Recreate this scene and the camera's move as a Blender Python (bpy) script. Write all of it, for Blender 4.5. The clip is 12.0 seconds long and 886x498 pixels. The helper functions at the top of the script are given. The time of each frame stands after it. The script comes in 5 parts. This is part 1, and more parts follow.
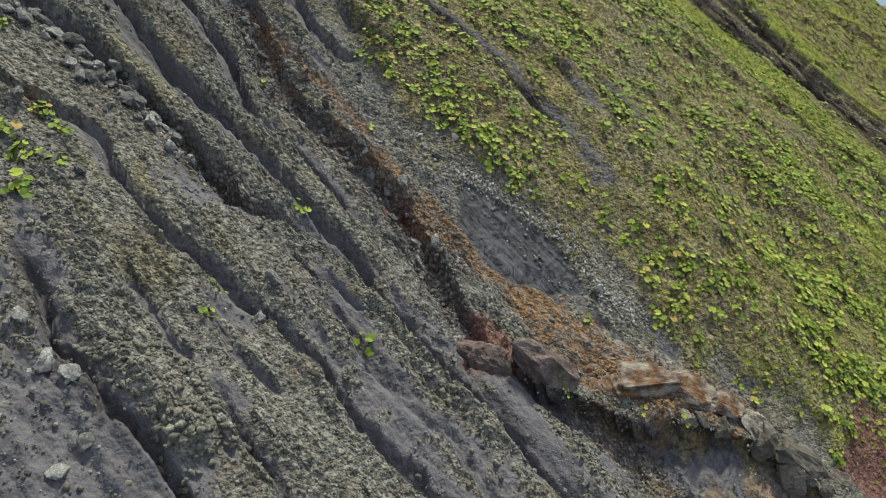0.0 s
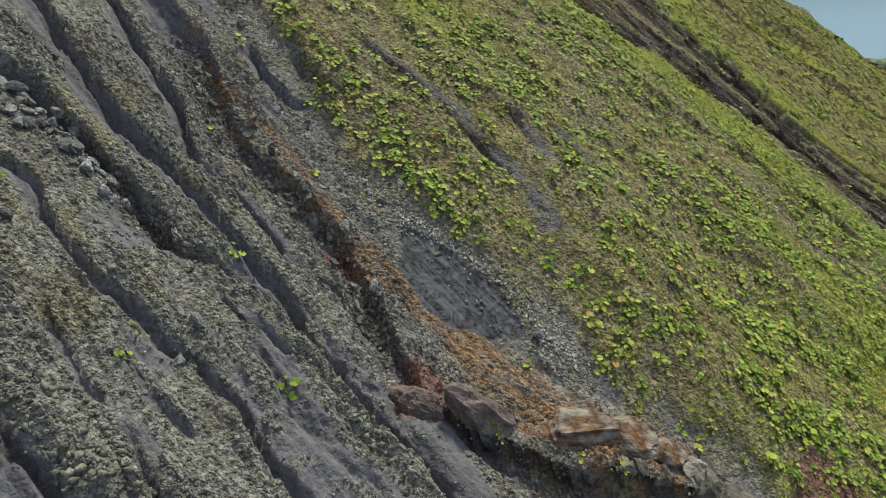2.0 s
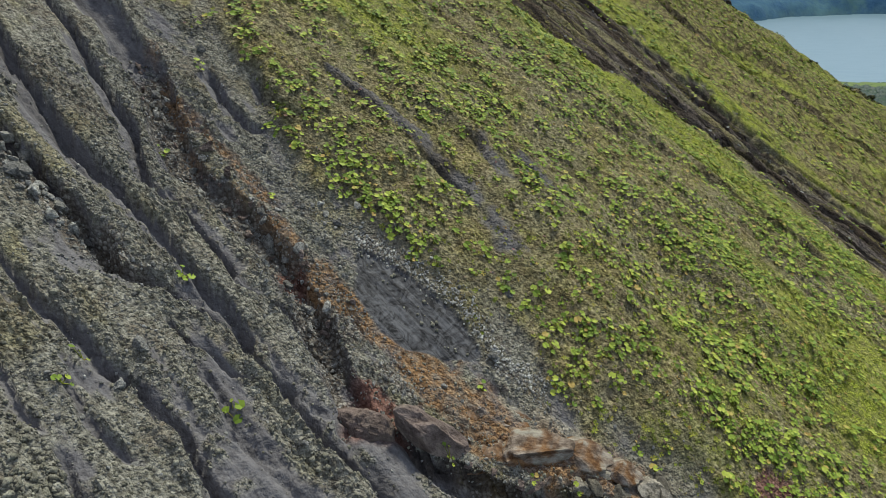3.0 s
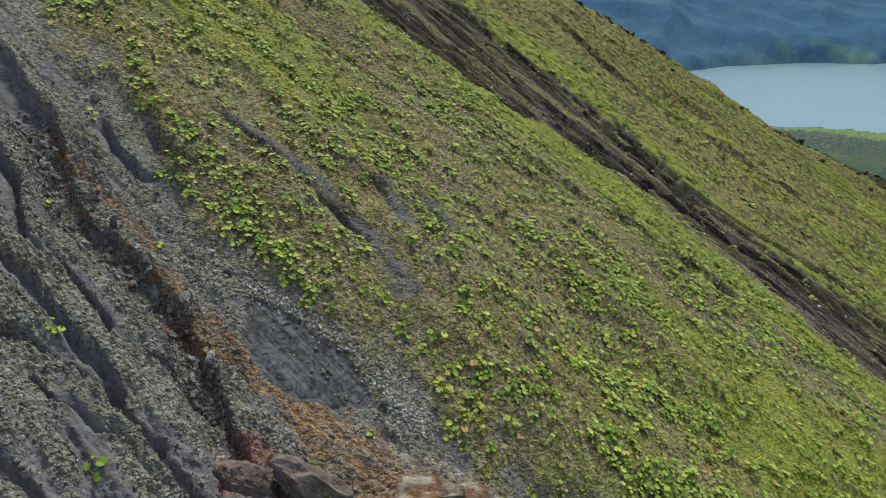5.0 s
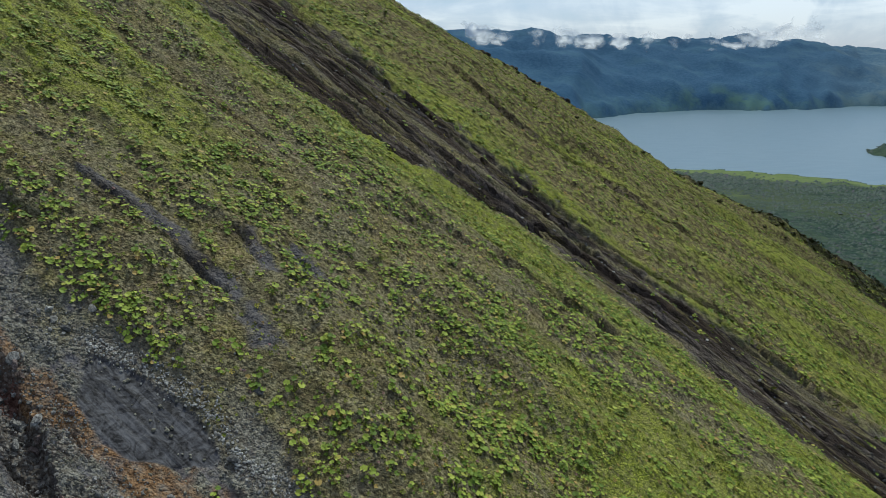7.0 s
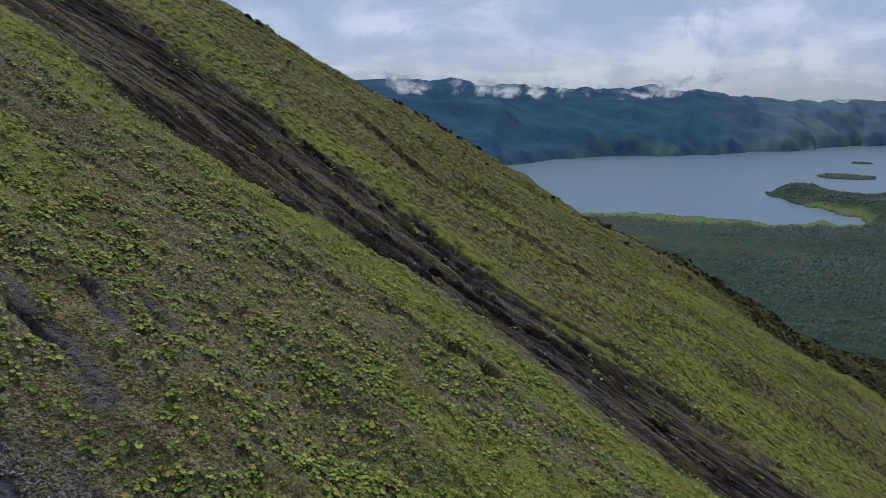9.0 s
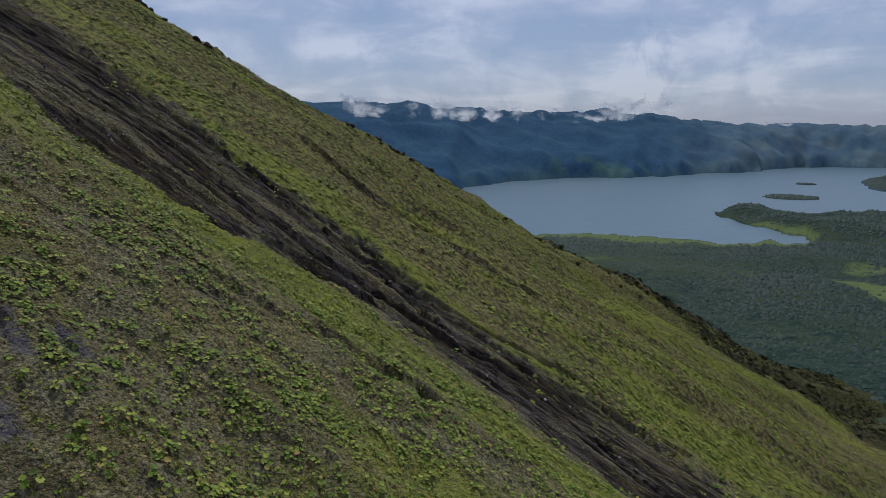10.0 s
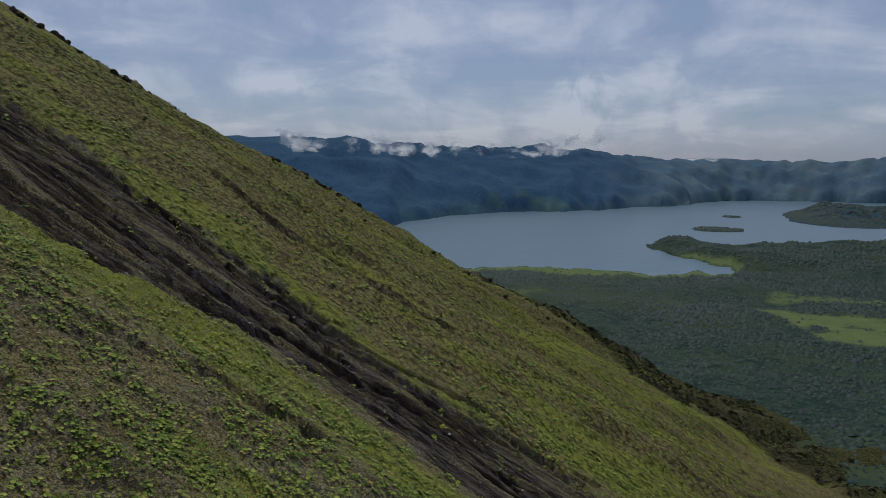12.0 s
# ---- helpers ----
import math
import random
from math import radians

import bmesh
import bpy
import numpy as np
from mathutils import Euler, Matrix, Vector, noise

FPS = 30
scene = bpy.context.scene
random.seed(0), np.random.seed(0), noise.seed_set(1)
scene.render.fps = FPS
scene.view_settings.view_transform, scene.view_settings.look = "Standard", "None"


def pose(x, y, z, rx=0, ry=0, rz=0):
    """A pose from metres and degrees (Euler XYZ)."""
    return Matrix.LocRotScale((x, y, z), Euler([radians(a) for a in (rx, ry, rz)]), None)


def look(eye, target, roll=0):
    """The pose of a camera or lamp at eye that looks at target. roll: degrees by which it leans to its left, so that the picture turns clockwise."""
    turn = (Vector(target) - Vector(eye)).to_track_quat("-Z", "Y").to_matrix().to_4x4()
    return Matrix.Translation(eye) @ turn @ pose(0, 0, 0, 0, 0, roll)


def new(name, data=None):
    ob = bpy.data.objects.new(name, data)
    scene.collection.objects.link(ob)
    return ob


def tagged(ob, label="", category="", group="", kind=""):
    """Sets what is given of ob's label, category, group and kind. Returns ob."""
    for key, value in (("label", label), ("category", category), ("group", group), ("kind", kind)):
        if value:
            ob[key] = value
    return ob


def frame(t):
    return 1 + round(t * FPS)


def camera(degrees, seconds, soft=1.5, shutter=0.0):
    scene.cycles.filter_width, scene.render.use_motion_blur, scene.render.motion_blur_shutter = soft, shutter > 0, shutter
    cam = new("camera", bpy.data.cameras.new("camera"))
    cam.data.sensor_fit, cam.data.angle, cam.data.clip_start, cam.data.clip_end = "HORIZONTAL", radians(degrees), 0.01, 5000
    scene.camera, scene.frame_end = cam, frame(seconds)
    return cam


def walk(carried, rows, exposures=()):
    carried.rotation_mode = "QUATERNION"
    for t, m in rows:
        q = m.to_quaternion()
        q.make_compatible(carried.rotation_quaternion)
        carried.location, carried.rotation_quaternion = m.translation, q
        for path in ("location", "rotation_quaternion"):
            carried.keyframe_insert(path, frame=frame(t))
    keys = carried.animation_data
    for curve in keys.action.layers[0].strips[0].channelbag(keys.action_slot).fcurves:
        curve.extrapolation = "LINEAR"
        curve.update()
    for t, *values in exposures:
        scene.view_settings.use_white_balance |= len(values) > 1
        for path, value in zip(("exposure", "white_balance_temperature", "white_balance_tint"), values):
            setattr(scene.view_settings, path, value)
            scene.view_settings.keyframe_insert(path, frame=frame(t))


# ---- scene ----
# the camera and its flight
EXPOSURES = [(0.0, 0.54, 6330, 2), (3.0, 0.46, 6270, 2), (5.0, 0.42, 6130, 2), (5.5, 0.33, 6050, 1), (7.5, -0.19, 5750, 3), (9.5, -0.62, 5640, 13), (12.0, -0.91, 5800, 11)]
cam = camera(64.2, 12.0, soft=0.35)
METRES, EYE, TILT, LEAN, TURN = 30.0, 160.0, -28.0, 0.0, 0.0
ROWS = [
    (0.0, 0.0, 0.0, 0.0, 0.0, 0.0, -0.0),
    (0.5, 0.029, -0.0019, -0.0004, 0.01, 1.0, -0.03),
    (1.0, 0.0591, -0.0034, -0.0023, 0.02, 1.97, -0.07),
    (1.5, 0.09, -0.0056, -0.0035, 0.04, 2.9, -0.1),
    (2.0, 0.1232, -0.0088, -0.0057, 0.04, 3.84, -0.13),
    (2.5, 0.1579, -0.0113, -0.008, -0.22, 4.79, -0.01),
    (3.0, 0.1928, -0.0138, -0.0099, -0.91, 5.73, 0.35),
    (5.0, 0.3363, -0.022, -0.0161, -4.11, 9.41, 1.93),
    (5.5, 0.3748, -0.0248, -0.0183, -5.51, 10.28, 2.66),
    (6.0, 0.4138, -0.0276, -0.0211, -6.95, 11.16, 3.4),
    (6.5, 0.4543, -0.0319, -0.0233, -8.23, 12.02, 4.07),
    (7.0, 0.4964, -0.0376, -0.0258, -9.58, 12.85, 4.76),
    (7.5, 0.5388, -0.044, -0.0289, -11.05, 13.67, 5.51),
    (9.5, 0.7141, -0.0798, -0.0481, -16.59, 16.7, 8.28),
    (10.0, 0.7598, -0.0917, -0.0547, -18.1, 17.35, 9.02),
    (10.5, 0.8069, -0.1046, -0.0628, -18.83, 17.99, 9.38),
    (11.0, 0.8586, -0.1226, -0.0713, -19.99, 18.5, 9.91),
    (11.5, 0.9144, -0.143, -0.0818, -21.24, 19.0, 10.49),
    (12.0, 0.9743, -0.1662, -0.0942, -22.46, 19.36, 11.08),
]
walk(cam, [(t, pose(0, 0, EYE, TILT, LEAN, TURN) @ pose(METRES * x, METRES * y, METRES * z, 90 + pitch, roll, yaw)) for t, x, y, z, yaw, pitch, roll in ROWS],
     exposures=EXPOSURES)

# world, sun
world = bpy.data.worlds.new("world")
scene.world = world
world.use_nodes = True
wn, wl = world.node_tree.nodes, world.node_tree.links
wn.clear()


def wnode(kind, **inputs):
    n = wn.new(kind)
    for key, value in inputs.items():
        n.inputs[key.replace("_", " ")].default_value = value
    return n


SUN_EL, SUN_AZ = 58.0, 20.0
sky = wn.new("ShaderNodeTexSky")
sky.sky_type = "NISHITA"
sky.sun_disc = False
sky.sun_elevation, sky.sun_rotation = radians(SUN_EL), radians(SUN_AZ)
coord = wn.new("ShaderNodeTexCoord")
split = wn.new("ShaderNodeSeparateXYZ")
wl.new(coord.outputs["Generated"], split.inputs[0])


def wmath(op, a, b=None, c=None, clamp=False):
    x = wn.new("ShaderNodeMath")
    x.operation, x.use_clamp = op, clamp
    for value, sock in zip((a, b, c), x.inputs):
        if isinstance(value, bpy.types.NodeSocket):
            wl.new(value, sock)
        elif value is not None:
            sock.default_value = value
    return x.outputs[0]


# a cloud deck seen from below: flattened towards the horizon
lift = wmath("ADD", wmath("MAXIMUM", split.outputs[2], 0.0), 0.16)
deck = wn.new("ShaderNodeCombineXYZ")
wl.new(wmath("DIVIDE", split.outputs[0], lift), deck.inputs[0])
wl.new(wmath("DIVIDE", split.outputs[1], lift), deck.inputs[1])
layer = wnode("ShaderNodeTexNoise", Scale=1.25, Detail=9.0, Roughness=0.56, Distortion=0.5)
wl.new(deck.outputs[0], layer.inputs["Vector"])
puffs = wnode("ShaderNodeTexNoise", Scale=13.0, Detail=9.0, Roughness=0.58, Distortion=0.5)
wl.new(coord.outputs["Generated"], puffs.inputs["Vector"])


def tower(az, el, wide, high):
    """Where a heaped cloud stands over the far hills."""
    x0, y0, z0 = math.sin(radians(az)), math.cos(radians(az)), math.sin(radians(el))
    across = wmath("MULTIPLY_ADD", split.outputs[0], y0, wmath("MULTIPLY", split.outputs[1], -x0))
    across = wmath("DIVIDE", across, math.radians(wide))
    up = wmath("DIVIDE", wmath("SUBTRACT", split.outputs[2], z0), math.radians(high))
    r = wmath("ADD", wmath("MULTIPLY", across, across), wmath("MULTIPLY", up, up))
    return wmath("POWER", 2.718, wmath("MULTIPLY", r, -1.0))


heap = wmath("ADD", tower(35.5, 3.5, 3.2, 3.4), wmath("MULTIPLY", tower(38.5, 7.0, 5.0, 1.3), 0.8))
heap = wmath("ADD", heap, wmath("MULTIPLY", tower(44.5, 3.0, 2.4, 2.6), 0.6))
heap = wmath("ADD", heap, wmath("MULTIPLY", tower(24, 2.5, 9.0, 0.9), 0.8))
heap = wmath("ADD", heap, wmath("MULTIPLY", tower(12, 6.5, 3.5, 0.8), 0.7))
heap = wmath("MULTIPLY", heap, wmath("MULTIPLY_ADD", wmath("SUBTRACT", puffs.outputs["Fac"], 0.5), 5.0, 0.55, clamp=True))
cover = wn.new("ShaderNodeMath")
cover.operation = "MULTIPLY_ADD"
cover.inputs[1].default_value = 0.26
wl.new(heap, cover.inputs[0])
wl.new(wmath("MULTIPLY_ADD", wmath("SUBTRACT", puffs.outputs["Fac"], 0.5), 0.42, layer.outputs["Fac"]), cover.inputs[2])
ramp = wn.new("ShaderNodeValToRGB")
ramp.color_ramp.elements[0].position, ramp.color_ramp.elements[0].color = 0.38, (0.40, 0.475, 0.64, 1)
ramp.color_ramp.elements[1].position, ramp.color_ramp.elements[1].color = 0.69, (1.02, 0.97, 1.0, 1)
e = ramp.color_ramp.elements.new(0.50)
e.color = (0.56, 0.585, 0.72, 1)
wl.new(cover.outputs[0], ramp.inputs["Fac"])
clear_sky = wnode("ShaderNodeBackground", Strength=0.05)
wl.new(sky.outputs["Color"], clear_sky.inputs["Color"])
cloud_sky = wnode("ShaderNodeBackground", Strength=0.62)
low_haze = wmath("POWER", 2.718, wmath("MULTIPLY", wmath("MAXIMUM", split.outputs[2], 0.0), -18.0))
veil = wn.new("ShaderNodeMix")
veil.data_type = "RGBA"
wl.new(wmath("MULTIPLY", low_haze, 0.8), veil.inputs[0])
wl.new(ramp.outputs["Color"], veil.inputs[6])
veil.inputs[7].default_value = (0.31, 0.37, 0.56, 1)
# overhead the overcast closes to an even grey-white
overcast = wn.new("ShaderNodeMix")
overcast.data_type = "RGBA"
wl.new(wmath("MULTIPLY", wmath("SUBTRACT", split.outputs[2], 0.28), 3.0, clamp=True), overcast.inputs[0])
wl.new(veil.outputs[2], overcast.inputs[6])
overcast.inputs[7].default_value = (0.46, 0.445, 0.445, 1)
wl.new(overcast.outputs[2], cloud_sky.inputs["Color"])
both = wn.new("ShaderNodeAddShader")
wl.new(clear_sky.outputs[0], both.inputs[0])
wl.new(cloud_sky.outputs[0], both.inputs[1])
wout = wn.new("ShaderNodeOutputWorld")
wl.new(both.outputs[0], wout.inputs["Surface"])

sun_data = bpy.data.lights.new("sun", "SUN")
sun_data.energy, sun_data.angle, sun_data.color = 3.65, radians(10), (1.0, 0.93, 0.76)
sun = new("sun", sun_data)
el, az = radians(SUN_EL), radians(SUN_AZ)
sun.matrix_world = look((0, 0, 900), (0 - math.sin(az) * math.cos(el), 0 - math.cos(az) * math.cos(el), 900 - math.sin(el)))


# ---- materials
def material(name, rough=0.9):
    m = bpy.data.materials.new(name)
    m.use_nodes = True
    b = m.node_tree.nodes["Principled BSDF"]
    b.inputs["Roughness"].default_value = rough
    b.inputs["Specular IOR Level"].default_value = 0.06
    return m, m.node_tree.nodes, m.node_tree.links, b


def mnoise(n, l, scale, detail=6.0, rough=0.6, stretch=None, vector=None, distortion=0.0):
    tex = n.new("ShaderNodeTexNoise")
    tex.inputs["Scale"].default_value, tex.inputs["Detail"].default_value = scale, detail
    tex.inputs["Roughness"].default_value, tex.inputs["Distortion"].default_value = rough, distortion
    if vector is None:
        c = n.new("ShaderNodeTexCoord")
        vector = c.outputs["Object"]
    if stretch:
        mp = n.new("ShaderNodeMapping")
        mp.inputs["Scale"].default_value = stretch
        l.new(vector, mp.inputs["Vector"])
        vector = mp.outputs["Vector"]
    l.new(vector, tex.inputs["Vector"])
    return tex.outputs["Fac"]


def mramp(n, l, fac, *stops):
    r = n.new("ShaderNodeValToRGB")
    els = r.color_ramp.elements
    while len(els) < len(stops):
        els.new(0.5)
    for e, (p, c) in zip(els, stops):
        e.position, e.color = p, (*c, 1) if len(c) == 3 else c
    l.new(fac, r.inputs["Fac"])
    return r.outputs["Color"]


def mmix(n, l, fac, a, b, blend="MIX"):
    x = n.new("ShaderNodeMix")
    x.data_type, x.blend_type = "RGBA", blend
    for value, sock in ((fac, x.inputs[0]), (a, x.inputs[6]), (b, x.inputs[7])):
        if isinstance(value, bpy.types.NodeSocket):
            l.new(value, sock)
        elif isinstance(value, (int, float)):
            sock.default_value = value
        else:
            sock.default_value = (*value, 1)
    return x.outputs[2]


def mmath(n, l, op, a, b=None, c=None):
    x = n.new("ShaderNodeMath")
    x.operation = op
    for value, sock in zip((a, b, c), x.inputs):
        if isinstance(value, bpy.types.NodeSocket):
            l.new(value, sock)
        elif value is not None:
            sock.default_value = value
    return x.outputs[0]


def mattr(n, name):
    a = n.new("ShaderNodeAttribute")
    a.attribute_name = name
    return a.outputs["Fac"]


def mbump(n, l, b, height, strength, distance):
    bump = n.new("ShaderNodeBump")
    bump.inputs["Strength"].default_value, bump.inputs["Distance"].default_value = strength, distance
    l.new(height, bump.inputs["Height"])
    l.new(bump.outputs["Normal"], b.inputs["Normal"])


# slope: ash, crust, moss, rust, wet slab, red scoria, chosen by the ground's own attributes
SLOPE, n, l, b = material("volcanic_slope", 0.92)
grain = mnoise(n, l, 3.0, 9, 0.75)
mid = mnoise(n, l, 0.9, 7, 0.7)
patchy = mnoise(n, l, 0.2, 6, 0.65)
fine = mnoise(n, l, 10.0, 5, 0.75)
flow = n.new("ShaderNodeCombineXYZ")
l.new(mattr(n, "across"), flow.inputs[0])
l.new(mmath(n, l, "MULTIPLY", mattr(n, "down"), 0.10), flow.inputs[1])
runs = mnoise(n, l, 0.55, 6, 0.65, vector=flow.outputs[0])
thin_runs = mnoise(n, l, 2.2, 5, 0.65, vector=flow.outputs[0])


def pebbles(scale):
    v = n.new("ShaderNodeTexVoronoi")
    v.inputs["Scale"].default_value, v.inputs["Randomness"].default_value = scale, 1.0
    c = n.new("ShaderNodeTexCoord")
    l.new(c.outputs["Object"], v.inputs["Vector"])
    sep = n.new("ShaderNodeSeparateColor")
    l.new(v.outputs["Color"], sep.inputs[0])
    return v.outputs["Distance"], sep.outputs[0]


dist, tone = pebbles(4.2)
dist2, tone2 = pebbles(8.0)
ash = mramp(n, l, grain, (0.36, (0.052, 0.049, 0.056)), (0.50, (0.096, 0.092, 0.102)), (0.64, (0.155, 0.149, 0.160)))
ash = mmix(n, l, mramp(n, l, thin_runs, (0.40, (0, 0, 0)), (0.58, (0.7, 0.7, 0.7))), ash, (0.140, 0.134, 0.146))
ash = mmix(n, l, mramp(n, l, runs, (0.36, (0.6, 0.6, 0.6)), (0.48, (0, 0, 0))), ash, (0.050, 0.046, 0.048))
crust = mramp(n, l, grain, (0.40, (0.066, 0.062, 0.054)), (0.50, (0.145, 0.139, 0.122)), (0.60, (0.265, 0.256, 0.226)))
crust = mmix(n, l, mramp(n, l, patchy, (0.50, (0, 0, 0)), (0.64, (0.5, 0.5, 0.5))), crust, mramp(n, l, mid, (0.38, (0.085, 0.066, 0.050)), (0.6, (0.17, 0.138, 0.105))))
colour = mmix(n, l, mattr(n, "crust"), ash, crust)
colour = mmix(n, l, mattr(n, "pale"), colour, mramp(n, l, grain, (0.36, (0.085, 0.078, 0.066)), (0.50, (0.19, 0.175, 0.150)), (0.62, (0.29, 0.27, 0.238))))
scree = mramp(n, l, tone, (0.0, (0.085, 0.074, 0.066)), (0.6, (0.165, 0.150, 0.136)), (1.0, (0.30, 0.282, 0.26)))
scree = mmix(n, l, mramp(n, l, dist, (0.35, (0, 0, 0)), (0.75, (0.9, 0.9, 0.9))), scree, (0.07, 0.058, 0.050))
colour = mmix(n, l, mattr(n, "scree"), colour, scree)
moss = mramp(n, l, grain, (0.40, (0.052, 0.045, 0.016)), (0.50, (0.155, 0.138, 0.050)), (0.60, (0.31, 0.277, 0.115)))
brown = mramp(n, l, grain, (0.38, (0.062, 0.047, 0.025)), (0.50, (0.168, 0.130, 0.066)), (0.62, (0.30, 0.25, 0.145)))
moss = mmix(n, l, mramp(n, l, mid, (0.46, (0, 0, 0)), (0.6, (1, 1, 1))), moss, brown)
moss = mmix(n, l, mmath(n, l, "MULTIPLY", mramp(n, l, patchy, (0.42, (0.25, 0.25, 0.25)), (0.56, (1, 1, 1))), mmath(n, l, "MULTIPLY_ADD", mattr(n, "tufts"), -0.5, 0.72)), moss, mramp(n, l, grain, (0.41, (0.062, 0.056, 0.036)), (0.60, (0.262, 0.242, 0.168))))
lush = mramp(n, l, fine, (0.40, (0.066, 0.084, 0.012)), (0.50, (0.205, 0.240, 0.032)), (0.60, (0.38, 0.41, 0.070)))
lushness = mmath(n, l, "MULTIPLY", mattr(n, "lush"), mramp(n, l, mid, (0.36, (0.25, 0.25, 0.25)), (0.55, (1, 1, 1))))
moss = mmix(n, l, lushness, moss, lush)
moss = mmix(n, l, mramp(n, l, runs, (0.36, (0.65, 0.65, 0.65)), (0.50, (0, 0, 0))), moss, (0.075, 0.062, 0.036))
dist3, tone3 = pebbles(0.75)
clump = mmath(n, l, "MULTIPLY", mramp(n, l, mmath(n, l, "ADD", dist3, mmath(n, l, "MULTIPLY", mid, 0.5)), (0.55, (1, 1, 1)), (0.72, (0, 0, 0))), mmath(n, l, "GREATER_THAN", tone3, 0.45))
# shade between the tufts is painted in as near-black brown
gap_shade = mramp(n, l, dist3, (0.50, (0, 0, 0)), (0.80, (0.6, 0.6, 0.6)))
tufted = mmix(n, l, mmath(n, l, "MULTIPLY", clump, 0.55), mmix(n, l, gap_shade, moss, (0.026, 0.022, 0.010)), (0.24, 0.275, 0.055))
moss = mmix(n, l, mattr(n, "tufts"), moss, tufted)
colour = mmix(n, l, mattr(n, "moss"), colour, moss)
rock = mramp(n, l, runs, (0.38, (0.030, 0.020, 0.013)), (0.47, (0.062, 0.045, 0.034)), (0.54, (0.095, 0.077, 0.068)), (0.62, (0.155, 0.132, 0.122)))
rock = mmix(n, l, mramp(n, l, grain, (0.40, (0.7, 0.7, 0.7)), (0.56, (0, 0, 0))), rock, (0.03, 0.025, 0.022))
rock = mmix(n, l, mramp(n, l, thin_runs, (0.45, (0.9, 0.9, 0.9)), (0.51, (0, 0, 0))), rock, (0.020, 0.016, 0.013))
stripes = mnoise(n, l, 1.1, 6, 0.65, vector=flow.outputs[0], distortion=0.4)
rock = mmix(n, l, mramp(n, l, stripes, (0.53, (0, 0, 0)), (0.62, (0.8, 0.8, 0.8))), rock, mramp(n, l, grain, (0.40, (0.045, 0.038, 0.014)), (0.60, (0.17, 0.15, 0.050))))
colour = mmix(n, l, mattr(n, "rock"), colour, rock)
rusty = mramp(n, l, grain, (0.36, (0.055, 0.030, 0.016)), (0.50, (0.20, 0.118, 0.062)), (0.64, (0.33, 0.235, 0.15)))
colour = mmix(n, l, mmath(n, l, "MULTIPLY", mattr(n, "rust"), mramp(n, l, mid, (0.40, (0.25, 0.25, 0.25)), (0.56, (1, 1, 1)))), colour, rusty)
redd = mramp(n, l, grain, (0.36, (0.045, 0.024, 0.021)), (0.5, (0.14, 0.075, 0.062)), (0.64, (0.24, 0.15, 0.13)))
colour = mmix(n, l, mattr(n, "red"), colour, redd)
streak = mramp(n, l, mmath(n, l, "MULTIPLY_ADD", mnoise(n, l, 1.1, 7, 0.7, distortion=1.5), 0.6, mmath(n, l, "MULTIPLY", thin_runs, 0.4)), (0.42, (0.010, 0.010, 0.013)), (0.50, (0.050, 0.050, 0.058)), (0.58, (0.092, 0.093, 0.106)))
colour = mmix(n, l, mattr(n, "wet"), colour, streak)
thicket = mramp(n, l, mid, (0.38, (0.018, 0.018, 0.008)), (0.50, (0.050, 0.052, 0.020)), (0.60, (0.105, 0.105, 0.040)))
colour = mmix(n, l, mattr(n, "scrub"), colour, thicket)
l.new(colour, b.inputs["Base Color"])
l.new(mmath(n, l, "MULTIPLY_ADD", mattr(n, "wet"), -0.34, 0.94), b.inputs["Roughness"])
l.new(mmath(n, l, "MULTIPLY_ADD", mattr(n, "wet"), 0.05, 0.05), b.inputs["Specular IOR Level"])
rough_ground = mmath(n, l, "MULTIPLY", mmath(n, l, "SUBTRACT", 1.0, mattr(n, "wet")), mmath(n, l, "SUBTRACT", 1.0, mmath(n, l, "MULTIPLY", mattr(n, "silt"), 0.75)))
soft_grain = mnoise(n, l, 3.2, 3, 0.55)
lumps = mmath(n, l, "ADD", mmath(n, l, "MULTIPLY", soft_grain, 1.0), mmath(n, l, "MULTIPLY", mnoise(n, l, 9.0, 1.5, 0.5), 0.30))
lumps = mmath(n, l, "SUBTRACT", lumps, mmath(n, l, "MULTIPLY", mmath(n, l, "POWER", dist, 2.0), 0.45))
lumps = mmath(n, l, "SUBTRACT", lumps, mmath(n, l, "MULTIPLY", mmath(n, l, "POWER", dist2, 2.0), 0.22))
lumps = mmath(n, l, "SUBTRACT", lumps, mmath(n, l, "MULTIPLY", mmath(n, l, "POWER", dist3, 2.0), mmath(n, l, "MULTIPLY", mattr(n, "tufts"), 1.2)))
mbump(n, l, b, mmath(n, l, "MULTIPLY", lumps, mmath(n, l, "ADD", mmath(n, l, "MULTIPLY", rough_ground, 0.90), 0.10)), 1.0, 0.26)

VALLEY, n, l, b = material("valley_forest_ground", 0.95)
big = mnoise(n, l, 0.006, 8, 0.62)
small = mnoise(n, l, 0.09, 7, 0.7)
wood = mramp(n, l, small, (0.38, (0.014, 0.030, 0.026)), (0.52, (0.030, 0.054, 0.040)), (0.66, (0.054, 0.080, 0.048)))
wood = mmix(n, l, mramp(n, l, big, (0.48, (0, 0, 0)), (0.64, (0.7, 0.7, 0.7))), wood, (0.062, 0.080, 0.034))
meadow = mramp(n, l, small, (0.3, (0.080, 0.122, 0.048)), (0.7, (0.140, 0.175, 0.066)))
colour = mmix(n, l, mattr(n, "meadow"), wood, meadow)
# haze over the far hills is painted into their blue base colour
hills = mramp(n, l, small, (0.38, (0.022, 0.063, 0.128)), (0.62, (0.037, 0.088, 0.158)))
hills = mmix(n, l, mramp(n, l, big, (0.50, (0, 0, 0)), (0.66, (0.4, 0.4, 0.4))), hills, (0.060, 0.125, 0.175))
